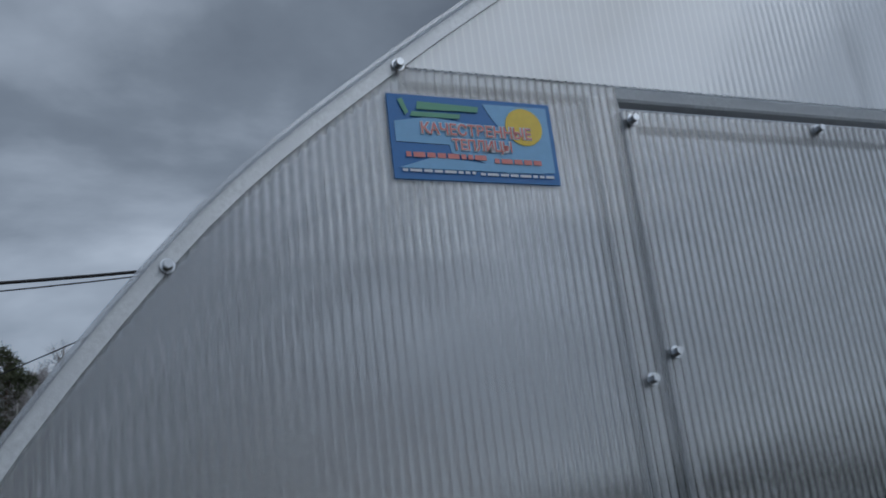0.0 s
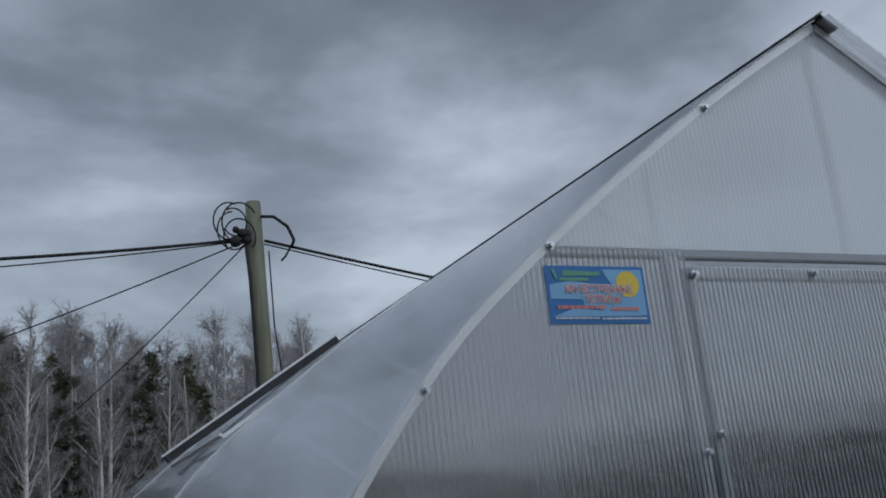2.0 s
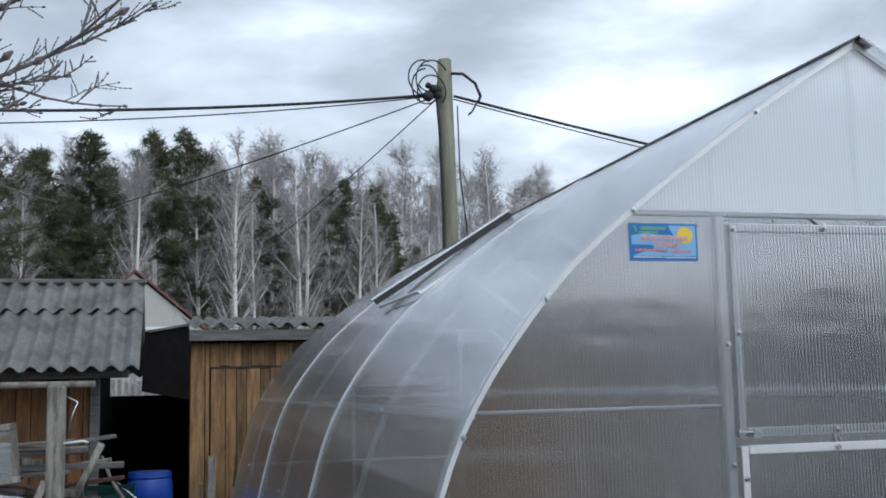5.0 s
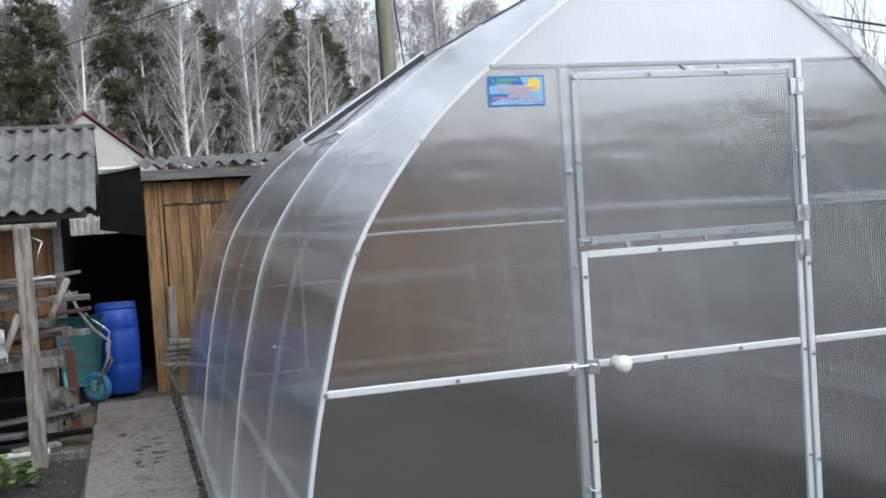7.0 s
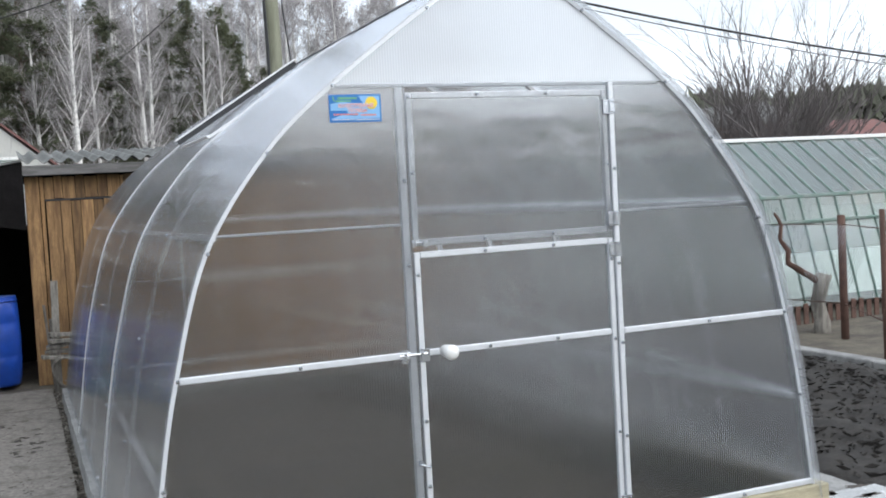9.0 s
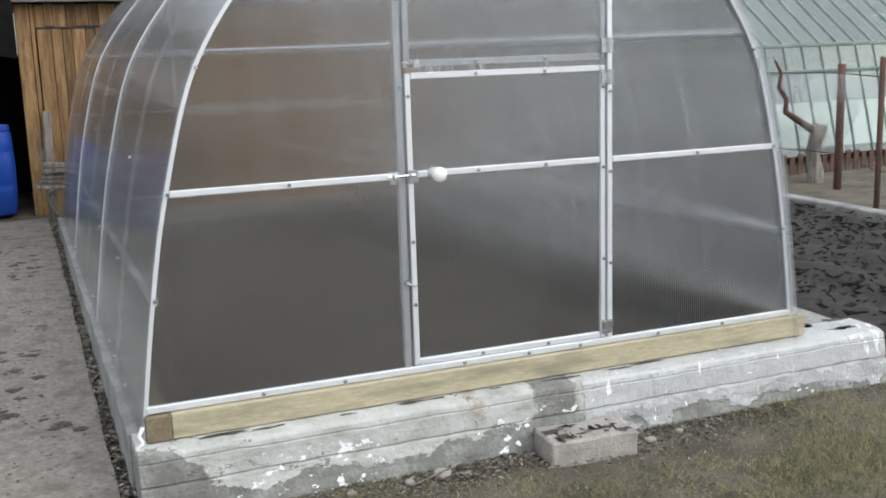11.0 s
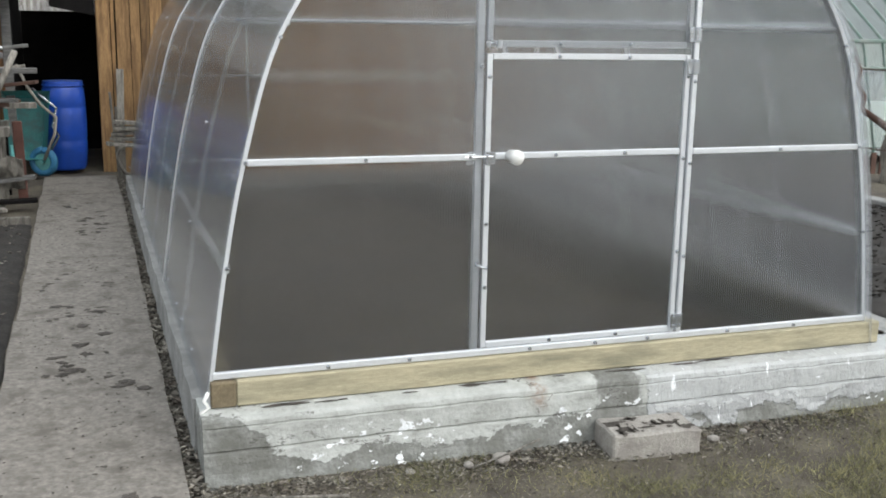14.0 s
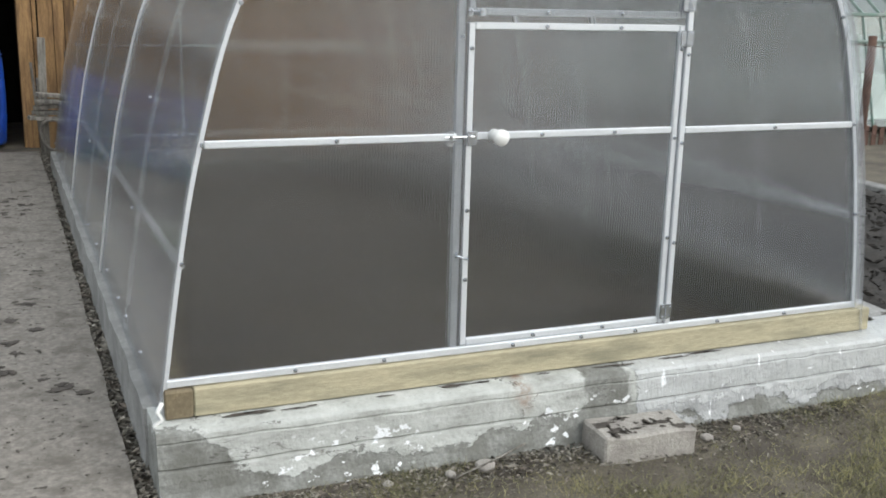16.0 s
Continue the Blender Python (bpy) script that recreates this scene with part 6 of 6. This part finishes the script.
block("roof", (-0.22, 0.22, -0.24, 0.2, 4.952, 4.985), M_FASCIA, bx)
bm = bmesh.new()
bmesh.ops.create_cone(bm, cap_ends=True, segments=12, radius1=0.04, radius2=0.04, depth=0.012, matrix=Matrix.Translation((0, -0.152, 4.78)) @ Matrix.Rotation(radians(90), 4, "X"))
part("entrance", bm, M_BLACK, bx)
ma = thing("aerial_mast", "thin television aerial on a mast", "aerial", at=pose(20.5, 30, 0))
tube("mast", [(0, 0, -0.3), (0, 0, 7.6)], 0.035, M_FASCIA, ma)
for z in (7.2, 7.5):
    tube("rod", [(-0.35, 0, z), (0.35, 0, z)], 0.02, M_FASCIA, ma)

# ---- plants, litter and grass ----
def leafy_plant(x, y, seed, size):
    r2 = random.Random(seed)
    V, F, SV, SF = [], [], [], []
    for k in range(26):
        a, rad = r2.uniform(0, 6.283), r2.uniform(0.02, 1) ** 0.7 * size
        c = Vector((rad * math.cos(a), rad * math.sin(a), r2.uniform(0.05, 0.16)))
        add_tube(SV, SF, [(0.2 * c.x, 0.2 * c.y, 0), tuple(c)], 0.003, 3, cap=False)
        for t in (-1.1, 0, 1.1):
            d = Vector((math.cos(a + t), math.sin(a + t), r2.uniform(-0.2, 0.25)))
            s = Vector((-d.y, d.x, r2.uniform(-.3, .3)))
            l = r2.uniform(0.05, 0.085)
            i = len(V)
            V += [tuple(c), tuple(c + d * l * 0.35 + s * l * 0.42), tuple(c + d * l * 0.8 + s * l * 0.3 + Vector((0, 0, 0.008))), tuple(c + d * l), tuple(c + d * l * 0.8 - s * l * 0.3 + Vector((0, 0, 0.008))), tuple(c + d * l * 0.35 - s * l * 0.42), tuple(c + d * l * 0.5 + Vector((0, 0, -0.012)))]
            F += [(i, i + 1, i + 6), (i + 1, i + 2, i + 6), (i + 2, i + 3, i + 6), (i + 3, i + 4, i + 6), (i + 4, i + 5, i + 6), (i + 5, i, i + 6)]
    t = thing("strawberry_plant", "low green strawberry plant in the dark bed", "plant", at=pose(x, y, rise(y)), group="strawberry plants")
    data_part("leaves", V, F, M_LEAF, t)
    data_part("stalks", SV, SF, M_LEAF, t)


for x, y, s, z in ((-1.55, 4.35, 1, 0.22), (-1.28, 4.1, 2, 0.16), (-1.75, 3.9, 3, 0.22), (-1.45, 3.75, 7, 0.15), (-1.28, 2.75, 4, 0.2), (-1.5, 2.5, 8, 0.14), (-1.35, 1.95, 5, 0.14), (-1.9, 3.2, 6, 0.2)):
    leafy_plant(x, y, s, z)


def scatter_litter(name, n, place, size, label, mat, seed):
    r2 = random.Random(seed)
    V, F = [], []
    for k in range(n):
        x, y, z = place(r2)
        a = r2.uniform(0, 6.283)
        l, w = r2.uniform(*size), r2.uniform(*size) * 0.6
        d = Vector((math.cos(a), math.sin(a), r2.uniform(-.4, .4))) * l
        s = Vector((-math.sin(a), math.cos(a), r2.uniform(-.5, .5))) * w
        c = Vector((x, y, z + 0.3 * l))
        i = len(V)
        V += [tuple(c - d), tuple(c + s * 0.6 + Vector((0, 0, l * 0.2))), tuple(c + d), tuple(c - s * 0.6), tuple(c - Vector((0, 0, l * 0.35)))]
        F += [(i, i + 1, i + 4), (i + 1, i + 2, i + 4), (i + 2, i + 3, i + 4), (i + 3, i, i + 4)]
    tagged(data_part(name, V, F, mat), label, "litter", kind="stuff")


def on_slope(x, y, z):
    return x, y, z + rise(y)


scatter_litter("leaf_litter", 3600, lambda r: on_slope(r.uniform(-0.115, -0.045), r.uniform(-0.3, 7.0), r.uniform(-0.03, 0.0)), (0.008, 0.026), "dry leaves and stone chips between path and foundation", M_LITTER, 51)
scatter_litter("leaf_litter", 5200, lambda r: (r.uniform(-0.1, 3.6), -0.17 - abs(r.gauss(0, 0.12)), -0.03), (0.004, 0.016), "dry leaves and crumbs at the foot of the foundation", M_LITTER, 52)
scatter_litter("leaf_litter", 1400, lambda r: on_slope(r.uniform(-2.6, -0.85), r.uniform(-2.0, 4.9), r.uniform(0.0, 0.025)), (0.008, 0.026), "dead leaves on the dark bed", M_LITTER, 53)
scatter_litter("leaf_litter", 6000, lambda r: (r.uniform(-0.1, 5.5), r.uniform(-2.6, -0.25), -0.03), (0.003, 0.012), "dead leaves in the thin grass", M_LITTER, 54)
scatter_litter("weeds", 2600, lambda r: (r.uniform(4.0, 6.7), r.uniform(0.0, 6.8), 0.02), (0.015, 0.05), "dead stalks on the dug bed", M_SOIL, 55)


def grass():
    r2 = random.Random(61)
    V, F = [], []
    n = 0
    while n < 120000:
        x, y = r2.uniform(-0.1, 6.0), r2.uniform(-2.8, -0.16)
        dens = noise.noise(Vector((x * 1.6, y * 1.6, 4))) + 0.5 * noise.noise(Vector((x * 5, y * 5, 8))) + 0.25 * min(1, x - 1.2)
        if r2.random() > 0.18 + 1.5 * max(0, dens):
            continue
        n += 1
        h = r2.uniform(0.008, 0.034) * (1.1 + 0.7 * dens)
        a = r2.uniform(0, 6.283)
        w = r2.uniform(0.0009, 0.002)
        z = ground_height(x, y) - 0.004
        lx, ly = r2.gauss(0, 0.8) * h, r2.gauss(0, 0.8) * h
        i = len(V)
        V += [(x - w * math.cos(a), y - w * math.sin(a), z), (x + w * math.cos(a), y + w * math.sin(a), z), (x + lx, y + ly, z + h)]
        F.append((i, i + 1, i + 2))
    tagged(data_part("grass", V, F, M_GRASS), "thin yellow-green spring grass", "grass", kind="stuff")


grass()

# sticks and stones on the ground before the wall
tagged(tube("stick", [(0.08, -0.33, -0.015), (0.25, -0.37, -0.012), (0.44, -0.40, -0.018)], 0.008, M_GREYWOOD, n=6), "pale bare stick lying in the grass", "stick")
tagged(tube("stick", [(0.95, -0.30, -0.02), (1.15, -0.24, 0.0), (1.28, -0.20, 0.02)], 0.004, M_GREYWOOD, n=5), "thin dry stalk on the ground", "stick")
for x, y, s, sd in ((1.10, -0.24, 0.038, 1), (0.95, -0.26, 0.022, 2), (2.03, -0.30, 0.024, 3), (0.72, -0.25, 0.02, 4), (2.2, -0.27, 0.018, 5)):
    bm = bmesh.new()
    bmesh.ops.create_icosphere(bm, subdivisions=2, radius=s)
    for v in bm.verts:
        v.co *= 1 + 0.35 * noise.noise(v.co * 25 + Vector((sd, 0, 0)))
        v.co.z *= 0.55
    ob = finish("stone", bm, M_BLOCK)
    ob.location = (x, y, -0.03 + s * 0.25)
    tagged(ob, "pale broken lump of mortar on the ground", "stone", "mortar lumps")
